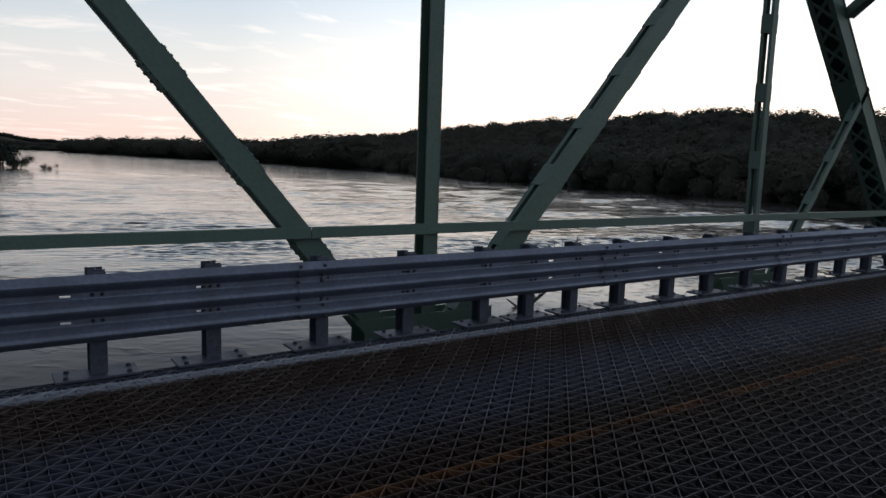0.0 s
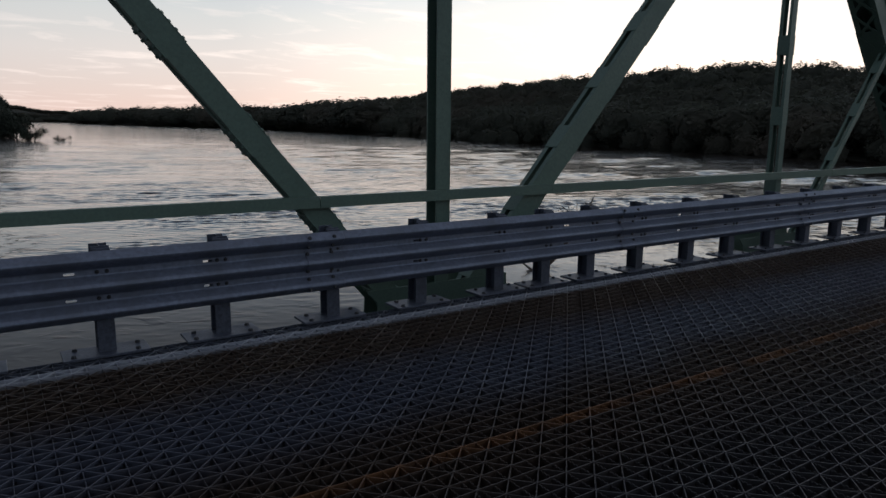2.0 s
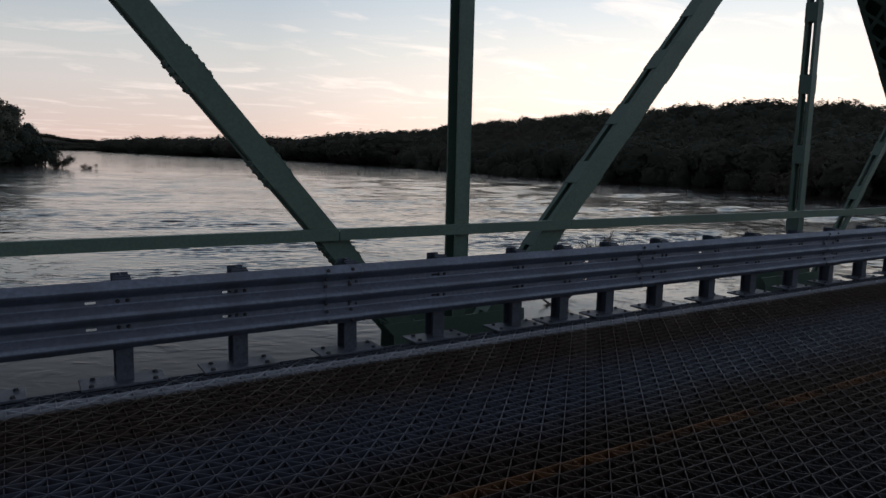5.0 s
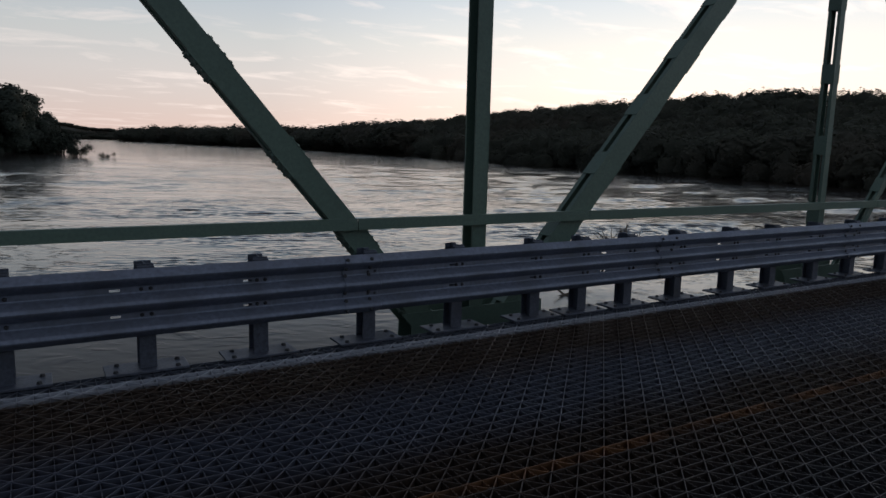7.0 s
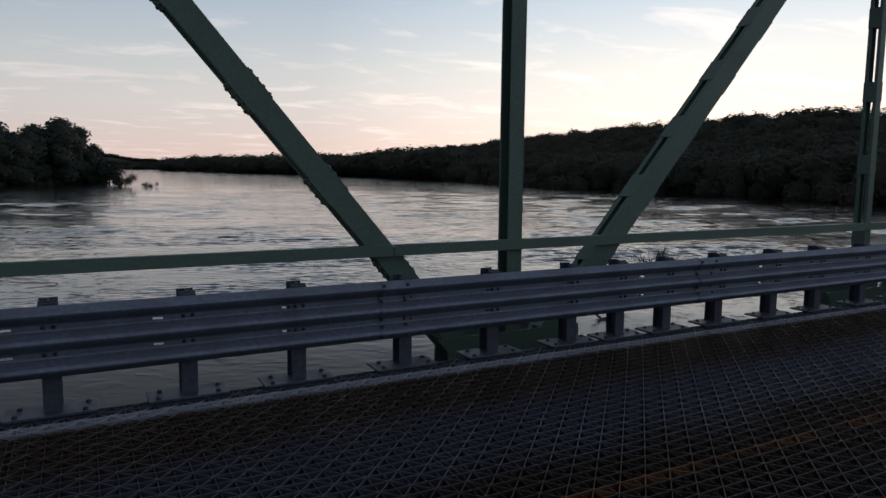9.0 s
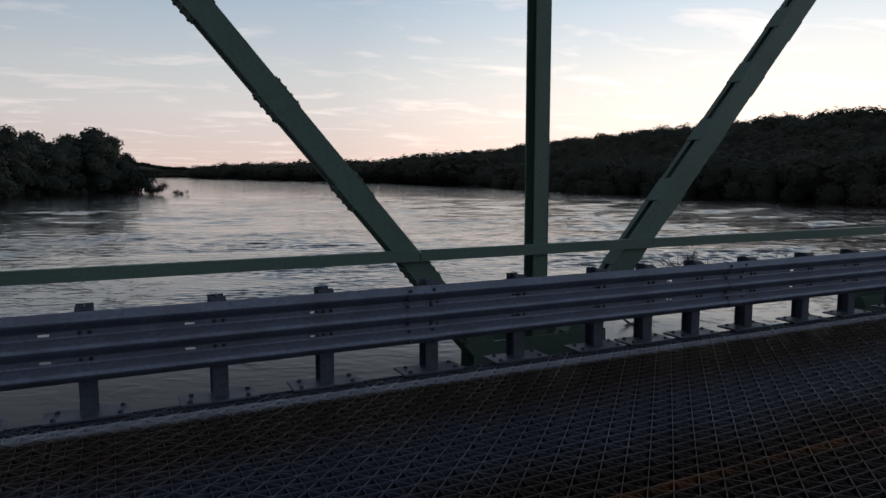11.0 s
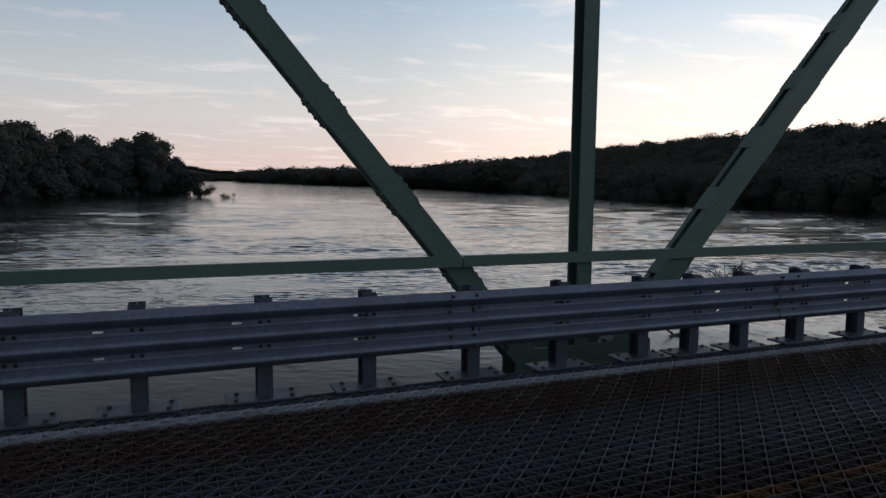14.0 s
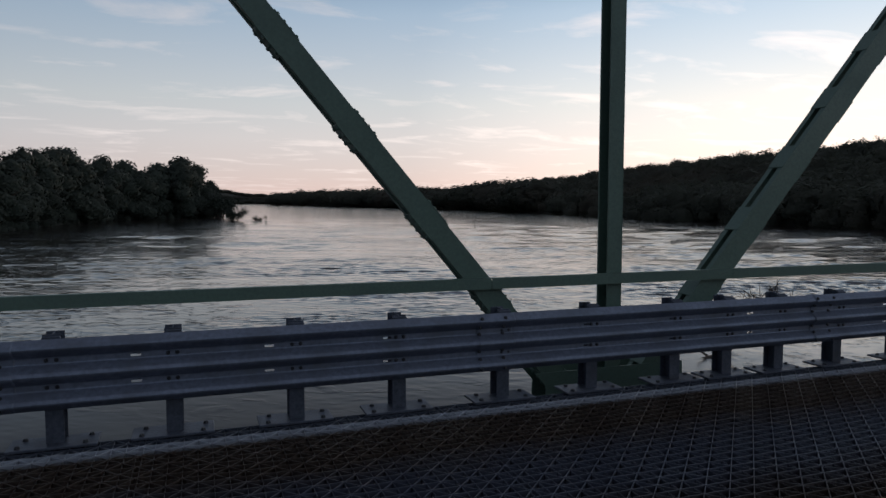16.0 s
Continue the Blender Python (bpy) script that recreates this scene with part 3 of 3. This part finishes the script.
az = -24.0
while az < 1.6:
    s = interp(ISLE_SHORE, az)
    for row in range(3):
        rr = s + 8 + row * 11 + RNG.uniform(-4, 4)
        a2 = az + RNG.uniform(-0.5, 0.5)
        x, y = polar(a2, rr)
        top = 1.7 + rr * math.tan(radians(interp(ISLE_TOP, a2)))
        z = isle_height(a2, rr)
        h = (top - z) * (RNG.uniform(0.62, 0.9) if row == 0 else RNG.uniform(0.84, 1.16))
        m = Matrix.Translation((x, y, z)) @ Matrix.Rotation(RNG.uniform(0, 6.28), 4, "Z")
        src = TREES[RNG.integers(6)]
        t = copy_thing(src, m)
        wide = RNG.uniform(0.8, 1.1) * max(h, 6 if a2 > -0.5 else 9)
        t.matrix_basis = m @ Matrix.Diagonal((wide, wide, h, 1))
    az += 1.25
for t0 in TREES:
    for o in (*t0.children, t0):
        bpy.data.objects.remove(o)

# undergrowth along the island's edge
places = []
az = -25.0
while az < 2.0:
    s = interp(ISLE_SHORE, az)
    for k in range(3):
        rr = s + RNG.uniform(3, 12)
        a2 = az + RNG.uniform(-0.3, 0.3)
        x, y = polar(a2, rr)
        h = RNG.uniform(2.0, 5.5) * (1 if az < 0.6 else 0.6)
        places.append((x, y, isle_height(a2, rr) - 0.3 * h, h, h * RNG.uniform(1.0, 1.6)))
    az += 0.45
woods("shore_bushes", "low tangled bushes along the muddy island edge", places, LEAF)


def snag(name, label, az, r, height, spread, seed, leafy):
    """A drowned bush or drift tree standing in the river: bent stems and a few tufts of leaves."""
    rng = np.random.default_rng(seed)
    x, y = polar(az, r)
    t = thing(name, label, "driftwood", at=(x, y, WATER_Z))
    bm = bmesh.new()
    tips = []
    for k in range(7):
        a = rng.uniform(0, 2 * math.pi)
        b0 = Vector((rng.uniform(-0.2, 0.2) * spread, rng.uniform(-0.2, 0.2) * spread, -0.6))
        mid = b0 + Vector((math.cos(a) * spread * 0.3, math.sin(a) * spread * 0.3, height * rng.uniform(0.45, 0.7)))
        tip = mid + Vector((math.cos(a) * spread * 0.35 + spread * 0.2, math.sin(a) * spread * 0.3, height * rng.uniform(0.1, 0.45)))
        limb(bm, b0, mid, 0.05 * height, 0.03 * height, 5)
        limb(bm, mid, tip, 0.03 * height, 0.01 * height, 5)
        tips += [mid, tip]
    part("stem", bm, BARK, t)
    vs, fs = [], []
    for k in range(leafy):
        c = np.array(tips[k % len(tips)]) + rng.normal(size=3) * height * 0.17
        u, w = rng.normal(size=3), rng.normal(size=3)
        u, w = u / np.linalg.norm(u), w / np.linalg.norm(w)
        s = height * rng.uniform(0.03, 0.08)
        i = len(vs)
        vs += [c - u * s, c + w * s * 0.7, c + u * s, c - w * s * 0.6]
        fs += [(i, i + 1, i + 2), (i, i + 2, i + 3)]
    me = bpy.data.meshes.new("foliage")
    me.from_pydata([tuple(v) for v in vs], [], fs)
    me.materials.append(LEAF)
    o = new("foliage", me)
    o.parent = t
    return t


snag("drowned_bush", "half-drowned leafy bush leaning in the current", 2.75, 333, 5.2, 5.0, 3, 2600)
snag("drowned_bush", "small drowned bush standing alone in the river", 4.6, 330, 2.4, 4.5, 4, 1600)
snag("drowned_bush", "dark tangle of flooded branches off the island point", 1.75, 385, 10.0, 8.0, 5, 2600)

# a drift tree caught in the current below the bridge
bx, by = polar(41.6, 41)
drift = thing("drift_branch", "bare brushy branch drifting low in the brown river", "driftwood", at=(bx, by, WATER_Z))
bm = bmesh.new()
rng = np.random.default_rng(11)
limb(bm, (-1.3, 0.3, -0.1), (0.6, 0.0, 0.35), 0.20, 0.15)
limb(bm, (0.5, 0.0, 0.3), (1.3, -0.9, 1.5), 0.12, 0.06)
limb(bm, (1.3, -0.9, 1.5), (2.1, -1.9, 3.5), 0.06, 0.025)
limb(bm, (-0.2, 0.1, 0.1), (-0.9, 0.5, 0.7), 0.09, 0.04)
part("trunk", bm, BARK, drift)
bm = bmesh.new()
for k in range(52):
    u = rng.uniform(0.1, 1.0)
    a = Vector((0.5, 0.0, 0.3)).lerp(Vector((2.1, -1.9, 3.5)), u)
    side, up = rng.uniform(-1.3, 1.2), rng.uniform(0.2, 1.3)
    b = a + Vector((side * 0.75, -side * 0.7 + rng.uniform(-0.4, 0.4), up))
    limb(bm, a, b, 0.034, 0.022, 4)
    for j in range(3):
        limb(bm, b, b + Vector((rng.uniform(-0.5, 0.5), rng.uniform(-0.4, 0.4), rng.uniform(0.0, 0.6))), 0.022, 0.014, 4)
tagged(part("twigs", bm, BARK, drift), kind="stuff")


# ---- guard rail ----
RAIL_Y, RAIL_TOP = 6.0, 0.79        # front of the beam, and its top edge
SLOT0, SLOT_STEP = 1.80, 0.9525
POSTS = [-4.45, -3.5, -2.55, -1.6, -0.65, 0.15, 1.06, 1.91, 2.87, 3.78, 4.72, 5.36, 6.04, 6.86, 7.83, 8.69, 9.66, 10.58, 11.52, 12.46, 13.4, 14.35, 15.3, 16.25, 17.2]
guard = thing("guardrail", "galvanised three-wave steel guardrail on bolted posts along the deck edge", "guardrail")

# half outline of the three-wave beam, y back from the crest and z down from the top edge
WAVE = [(0.060, 0.0), (0.052, 0.006), (0.016, 0.036), (0.004, 0.047), (0.0, 0.059), (0.004, 0.071), (0.013, 0.083), (0.070, 0.122),
        (0.080, 0.130), (0.083, 0.138), (0.083, 0.1475), (0.083, 0.1645), (0.083, 0.174), (0.080, 0.182), (0.070, 0.190), (0.013, 0.229), (0.004, 0.241)]
WAVE = WAVE + [(0.0, 0.253)] + [(y, 0.506 - z) for y, z in reversed(WAVE)]


def beam(x0, x1, lap, slots):
    """A length of beam with its slotted holes cut through the two valleys; lap sets an end 4 mm proud over the next length."""
    bm = bmesh.new()
    cuts = sorted({x0, x1, *(s + d for s in slots for d in (-0.035, 0.035))} | {x0 + (x1 - x0) * k / 8 for k in range(9)} | {x0 + 0.325, x0 + 0.335})
    cols = []
    for x in cuts:
        proud = 0.009 if lap and x < x0 + 0.33 else 0.0
        cols.append([bm.verts.new((x, RAIL_Y + y - proud, RAIL_TOP - z)) for y, z in WAVE])
    for a, b, xa, xb in zip(cols, cols[1:], cuts, cuts[1:]):
        mid = (xa + xb) / 2
        for k in range(len(WAVE) - 1):
            zc = (WAVE[k][1] + WAVE[k + 1][1]) / 2
            if any(abs(mid - s) < 0.034 for s in slots) and (abs(zc - 0.156) < 0.008 or abs(zc - 0.350) < 0.008):
                continue
            bm.faces.new((a[k], b[k], b[k + 1], a[k + 1]))
    bmesh.ops.recalc_face_normals(bm, faces=bm.faces)
    bmesh.ops.solidify(bm, geom=list(bm.faces), thickness=-0.0035)
    return bm


splices = [-4.89, -1.08, 2.73, 6.54, 10.35, 14.16, 17.97]
for x0, x1 in zip(splices, splices[1:]):
    slots = [SLOT0 + SLOT_STEP * k for k in range(-8, 20)]
    slots = [s for s in slots if x0 + 0.2 < s < x1 - 0.1]
    panel = part("rail_beam", beam(x0 - 0.13, x1 + 0.16, True, slots), GALV, guard)
    for dx in (-0.11, 0.11):
        for z in (0.035, 0.112, 0.18, 0.326, 0.394, 0.471):
            bm = bmesh.new()
            dep = float(np.interp(z, [w[1] for w in WAVE], [w[0] for w in WAVE]))
            dome(bm, (x0 + dx, RAIL_Y + dep - 0.012, RAIL_TOP - z), 0.019, (0, -1, 0.25))
            part("splice_bolt", bm, BOLT, panel)


def post(x):
    """A wide-flange post behind the beam, its block, welded base plate and anchor bolts."""
    bm = bmesh.new()
    y0, y1 = 6.115, 6.265
    hw = 0.06
    top = RAIL_TOP + 0.025
    for lo, hi in (((-hw, y0, 0.02), (hw, y0 + 0.011, top)), ((-hw, y1 - 0.011, 0.02), (hw, y1, top)), ((-0.005, y0 + 0.011, 0.02), (0.005, y1 - 0.011, top))):
        box(bm, lo, hi, Matrix.Translation((x, 0, 0)), 0.002)
    p = part("post", bm, POSTM, guard)
    bm = bmesh.new()
    box(bm, (-hw, 6.084, RAIL_TOP - 0.50), (hw, y0, RAIL_TOP + 0.012), Matrix.Translation((x, 0, 0)), 0.004)
    part("spacer_block", bm, POSTM, p)
    bm = bmesh.new()
    box(bm, (-0.30, 6.02, 0.006), (0.28, 6.29, 0.026), Matrix.Translation((x, 0, 0)), 0.003)
    plate = part("base_plate", bm, POSTM, p)
    for bx_, by_ in ((-0.23, 6.065), (-0.21, 6.23), (0.20, 6.065), (0.22, 6.23)):
        bm = bmesh.new()
        dome(bm, (x + bx_, by_, 0.025), 0.022, (0, 0, 1), 0.9, 6)
        part("anchor_bolt", bm, BOLT, p)
    for z in (0.156, 0.350):
        for d in (-0.035, 0.03):
            bm = bmesh.new()
            dome(bm, (x + d, RAIL_Y + 0.083, RAIL_TOP - z), 0.017, (0, -1, 0), 0.8, 6)
            part("rail_bolt", bm, BOLT, p)


for x in POSTS:
    post(x)

# steel edge beam that carries the posts
bm = bmesh.new()
extrude_profile(bm, [(6.08, -0.085), (6.29, -0.085), (6.29, -0.10), (6.14, -0.10), (6.14, -0.38), (6.32, -0.38), (6.32, -0.40), (5.95, -0.40), (5.95, -0.38), (6.125, -0.38), (6.125, -0.10), (6.08, -0.10)], -8, 20)
tagged(link("edge_beam", bm, DARKSTEEL), "dark rusty steel edge beam under the guardrail posts", "beam", kind="structure")


# ---- truss ----
YF = 7.10                            # road face of the truss members
NODE_Z = -0.78
truss = thing("bridge_truss", "green painted riveted steel truss of the bridge side", "bridge truss")


def frame_of(p, q):
    """Matrix whose x runs from p to q in the truss plane, z across the member and y through the truss."""
    p, q = Vector(p), Vector(q)
    ex = (q - p).normalized()
    ey = Vector((0, 1, 0))
    ez = ex.cross(ey)
    m = Matrix((ex, ey, ez)).transposed().to_4x4()
    m.translation = p
    return m, (q - p).length


def channel(bm, length, w, y0, y1, t, m):
    """A rolled channel along x: web at the y0 face, two flanges towards y1."""
    d = t if y1 > y0 else -t
    pts = [(y0, -w / 2), (y0, w / 2), (y1, w / 2), (y1, w / 2 - t), (y0 + d, w / 2 - t), (y0 + d, -w / 2 + t), (y1, -w / 2 + t), (y1, -w / 2)]
    extrude_profile(bm, pts, 0, length)
    bmesh.ops.transform(bm, matrix=m, verts=bm.verts)


bm = bmesh.new()
dome(bm, (0, 0, 0), 0.022, (0, 0, 1), 0.7, 8)
RIVET = bpy.data.meshes.new("rivet")
bm.to_mesh(RIVET)
bm.free()
RIVET.materials.append(GREEN)


def member(name, p, q, w, depth, flange, battens, sides, laced=False, rivets=True, batten_len=0.3, label="", cover=False):
    """Two channels back to back across the truss, tied by batten plates or lacing bars on the given sides."""
    m, length = frame_of((p[0], 0, p[1]), (q[0], 0, q[1]))
    bm = bmesh.new()
    channel(bm, length, w, YF, YF + flange, 0.012, m)
    body = part(name, bm, GREEN, truss, label)
    bm = bmesh.new()
    channel(bm, length, w, YF + depth, YF + depth - flange, 0.012, m)
    part("channel", bm, GREEN, body)
    if cover:
        bm = bmesh.new()
        box(bm, (0, YF - 0.02, -w / 2 - 0.014), (length, YF + depth + 0.02, -w / 2 - 0.001), m, 0.003)
        part("cover_plate", bm, GREEN, body)
    for side in sides:
        zf = side * w / 2
        z0, z1 = (zf, zf + 0.010) if side > 0 else (zf - 0.010, zf)
        if laced:
            step = depth * 1.05
            n = int(length / step)
            for k in range(n):
                for flip in (0, 1):
                    a = Vector((k * step, YF + (0.03 if flip else depth - 0.03), (z0 + z1) / 2 + 0.003 * flip))
                    b = Vector(((k + 1) * step, YF + (depth - 0.03 if flip else 0.03), (z0 + z1) / 2 + 0.003 * flip))
                    bm = bmesh.new()
                    d = b - a
                    rot = Matrix.Rotation(math.atan2(d.y, d.x), 4, "Z")
                    box(bm, (0, -0.03, -0.005), (d.length, 0.03, 0.005), m @ Matrix.Translation(a) @ rot)
                    part("lacing_bar", bm, GREEN, body)
        for at in battens:
            bm = bmesh.new()
            box(bm, (at - batten_len / 2, YF - 0.004, z0), (at + batten_len / 2, YF + depth + 0.004, z1), m, 0.002)
            part("batten_plate", bm, GREEN, body)
            if rivets:
                for k in range(4):
                    u = at - batten_len / 2 + batten_len * (k + 0.5) / 4
                    for yy in (YF + 0.03, YF + depth - 0.03):
                        o = new("rivet", RIVET)
                        o.parent = body
                        o.matrix_basis = m @ Matrix.Translation((u, yy, z1 if side > 0 else z0)) @ Matrix.Rotation(0 if side > 0 else math.pi, 4, "X")
    return body


# one diagonal falls towards the near node, the other rises from it
member("diagonal", (4.612, -0.883), (-2.408, 7.348), 0.22, 0.24, 0.08, [1.0 + 1.12 * k for k in range(9)], (-1, 1), batten_len=0.34, label="riveted green diagonal with rivet heads along both edges")
member("diagonal", (4.62, -0.785), (11.15, 6.71), 0.27, 0.22, 0.07, [1.0 + 1.0 * k for k in range(9)], (-1, 1), batten_len=0.36, rivets=False, label="wide green diagonal with batten plates and slots between")
member("vertical", (4.668, -0.9), (4.668, 6.9), 0.172, 0.21, 0.022, [3.9], (-1,), rivets=False, batten_len=7.6, label="green vertical of two channels, open on one side")
member("vertical", (11.365, -0.9), (11.365, 6.6), 0.13, 0.20, 0.05, [0.55 + 1.12 * k for k in range(7)], (-1, 1), rivets=False, batten_len=0.3, label="green vertical of two channels with batten plates")
member("sub_diagonal", (11.75, -0.60), (14.85, 3.38), 0.11, 0.15, 0.04, [0.3, 1.3, 2.3, 3.3, 4.3], (-1, 1), rivets=False)
member("end_post", (18.23, -0.9), (11.3, 7.14), 0.31, 0.46, 0.10, [5.45], (1,), laced=True, batten_len=0.9, cover=True, label="heavy green inclined end post with crossed lacing bars")
member("lower_chord", (-9.0, NODE_Z), (18.2, NODE_Z), 0.32, 0.36, 0.09, [], ())
member("upper_chord", (-9.0, 7.1), (11.3, 7.1), 0.4, 0.42, 0.1, [], ())
member("vertical", (-2.2, -0.9), (-2.2, 6.9), 0.13, 0.20, 0.05, [0.6 + 1.2 * k for k in range(6)], (-1, 1), rivets=False)
for cx in (4.65, 11.35):
    for yy in (YF - 0.014, YF + 0.302):
        bm = bmesh.new()
        lo, hi = cx - 0.95, cx + 0.95
        outline = [(lo, -0.07), (hi, -0.07), (hi + 0.02, -0.45), (hi - 0.3, -1.0), (lo + 0.3, -1.0), (lo + 0.12, -0.45), (lo + 0.13, -0.22)]
        a = [bm.verts.new((x, yy, z)) for x, z in outline]
        b = [bm.verts.new((x, yy + 0.012, z)) for x, z in outline]
        bm.faces.new(a)
        bm.faces.new(b[::-1])
        for i in range(len(a)):
            j = (i + 1) % len(a)
            bm.faces.new((a[i], b[i], b[j], a[j]))
        bmesh.ops.recalc_face_normals(bm, faces=bm.faces)
        part("gusset_plate", bm, GREEN, truss)

# portal knee brace that springs from the end post over the road
bm = bmesh.new()
limbm = look((13.75, 7.1, 4.62), (12.84, 5.1, 5.7))
box(bm, (-0.09, -0.09, -2.8), (0.09, 0.09, 0), limbm, 0.004)
part("portal_brace", bm, GREEN, truss)

# pedestrian rail bolted to the road face of the truss
hand = thing("bridge_handrail", "flat green steel rail bolted across the truss members", "handrail")
for x0, x1 in ((-9, 3.155), (3.165, 6.247), (6.252, 12.9), (12.91, 18)):
    bm = bmesh.new()
    y0, y1, z0, z1 = YF - 0.075, YF - 0.006, 0.868, 0.982
    extrude_profile(bm, [(y0, z0), (y0, z1), (y1, z1), (y1, z1 - 0.009), (y0 + 0.009, z1 - 0.009), (y0 + 0.009, z0 + 0.009), (y1, z0 + 0.009), (y1, z0)], x0, x1)
    part("rail", bm, GREEN, hand)


# ---- open steel grid deck ----
PITCH, CROSS = 0.192, 0.1            # nodes along the road, and rows across it; each row is set off by half a pitch
Y_NEAR, Y_EDGE = -0.5, 6.13


def bars(rows):
    """Upright flat bars, open below: rows of ax, ay, bx, by, half thickness, top and bottom."""
    verts, faces = [], []
    for ax, ay, bx, by, half, top, low in rows:
        dx, dy = bx - ax, by - ay
        k = half / math.hypot(dx, dy)
        nx, ny = -dy * k, dx * k
        i = len(verts)
        verts.extend([(ax + nx, ay + ny, top), (bx + nx, by + ny, top), (bx - nx, by - ny, top), (ax - nx, ay - ny, top),
                      (ax + nx, ay + ny, low), (bx + nx, by + ny, low), (bx - nx, by - ny, low), (ax - nx, ay - ny, low)])
        faces.extend([(i, i + 3, i + 2, i + 1), (i, i + 1, i + 5, i + 4), (i + 2, i + 3, i + 7, i + 6), (i, i + 4, i + 7, i + 3), (i + 1, i + 2, i + 6, i + 5)])
    me = bpy.data.meshes.new("grid_bar")
    me.from_pydata(verts, [], faces)
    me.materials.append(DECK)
    return me


deck = thing("floor_deck", "open steel grid bridge deck, rusty with polished wheel tracks", "bridge deck", kind="structure")
CELLS, PANEL = 144, 12
X_FROM = 2.808 - 50 * PITCH
X_TO = X_FROM + CELLS * PITCH


def toothed_bar(half, top, low, tooth):
    """A flat bar across the road whose top edge is cut into small teeth."""
    verts, faces = [], []
    n = int((Y_EDGE - Y_NEAR) / tooth)
    for k in range(n + 1):
        y = Y_NEAR + k * tooth
        for yy, z in ((y, top), (y + tooth * 0.55, top), (y + tooth * 0.62, top - 0.006), (y + tooth * 0.93, top - 0.006)):
            verts += [(-half, yy, z), (half, yy, z), (half, yy, low), (-half, yy, low)]
    for i in range(0, len(verts) - 4, 4):
        faces += [(i, i + 1, i + 5, i + 4), (i + 1, i + 2, i + 6, i + 5), (i + 3, i, i + 4, i + 7)]
    me = bpy.data.meshes.new("grid_bar")
    me.from_pydata(verts, [], faces)
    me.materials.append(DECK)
    return me


# serrated bars run across the road, through every node
tooth_mesh = toothed_bar(0.0017, -0.003, -0.11, 0.026)
plain_mesh = bars([(0, Y_NEAR, 0, Y_EDGE, 0.0017, -0.004, -0.11)])
for k in range(2 * CELLS + 1):
    x = X_FROM + k * PITCH / 2
    near = -0.2 < x < 9.5
    for dx in ((-0.02, 0.02) if k % (2 * PANEL) == 22 else (0,)):      # two bars with a gap where panels meet
        o = new("main_bar", tooth_mesh if near else plain_mesh)
        o.parent, o.location = deck, (x + dx, 0, 0)
cross_mesh = bars([(X_FROM, 0, X_TO, 0, 0.0024, 0.0, -0.05)])
rows = int((Y_EDGE - Y_NEAR) / CROSS)
diag_rows = []
for j in range(rows + 1):
    y = 3.515 + CROSS * (26 - j)
    o = new("cross_bar", cross_mesh)
    o.parent, o.location = deck, (0, y, 0)
    shift = (j % 2) * PITCH / 2
    for k in range(CELLS):
        xa = X_FROM + k * PITCH + shift
        if xa < 11:
            diag_rows.append((xa - 0.007, y, xa + 0.007, y, 0.006, 0.002, -0.02))      # weld at the node
        # from each node down to the two nodes of the next row
        diag_rows.append((xa, y, xa - PITCH / 2, y - CROSS, 0.0026, -0.001, -0.05))
        diag_rows.append((xa, y, xa + PITCH / 2, y - CROSS, 0.0022, -0.002, -0.05))
o = new("diagonal_bars", bars(diag_rows))
o.parent = deck
tagged(o, kind="stuff")
# stringers that carry the grid
for y in (0.2, 1.3, 2.4, 3.5, 4.6, 5.7):
    bm = bmesh.new()
    extrude_profile(bm, [(y - 0.09, -0.115), (y + 0.09, -0.115), (y + 0.09, -0.13), (y + 0.006, -0.13), (y + 0.006, -0.48), (y + 0.09, -0.48), (y + 0.09, -0.495), (y - 0.09, -0.495), (y - 0.09, -0.48), (y - 0.006, -0.48), (y - 0.006, -0.13), (y - 0.09, -0.13)], -8, 20)
    tagged(link("stringer", bm, RUST), "rusty steel stringer under the open deck", "beam", "deck stringers", "structure")
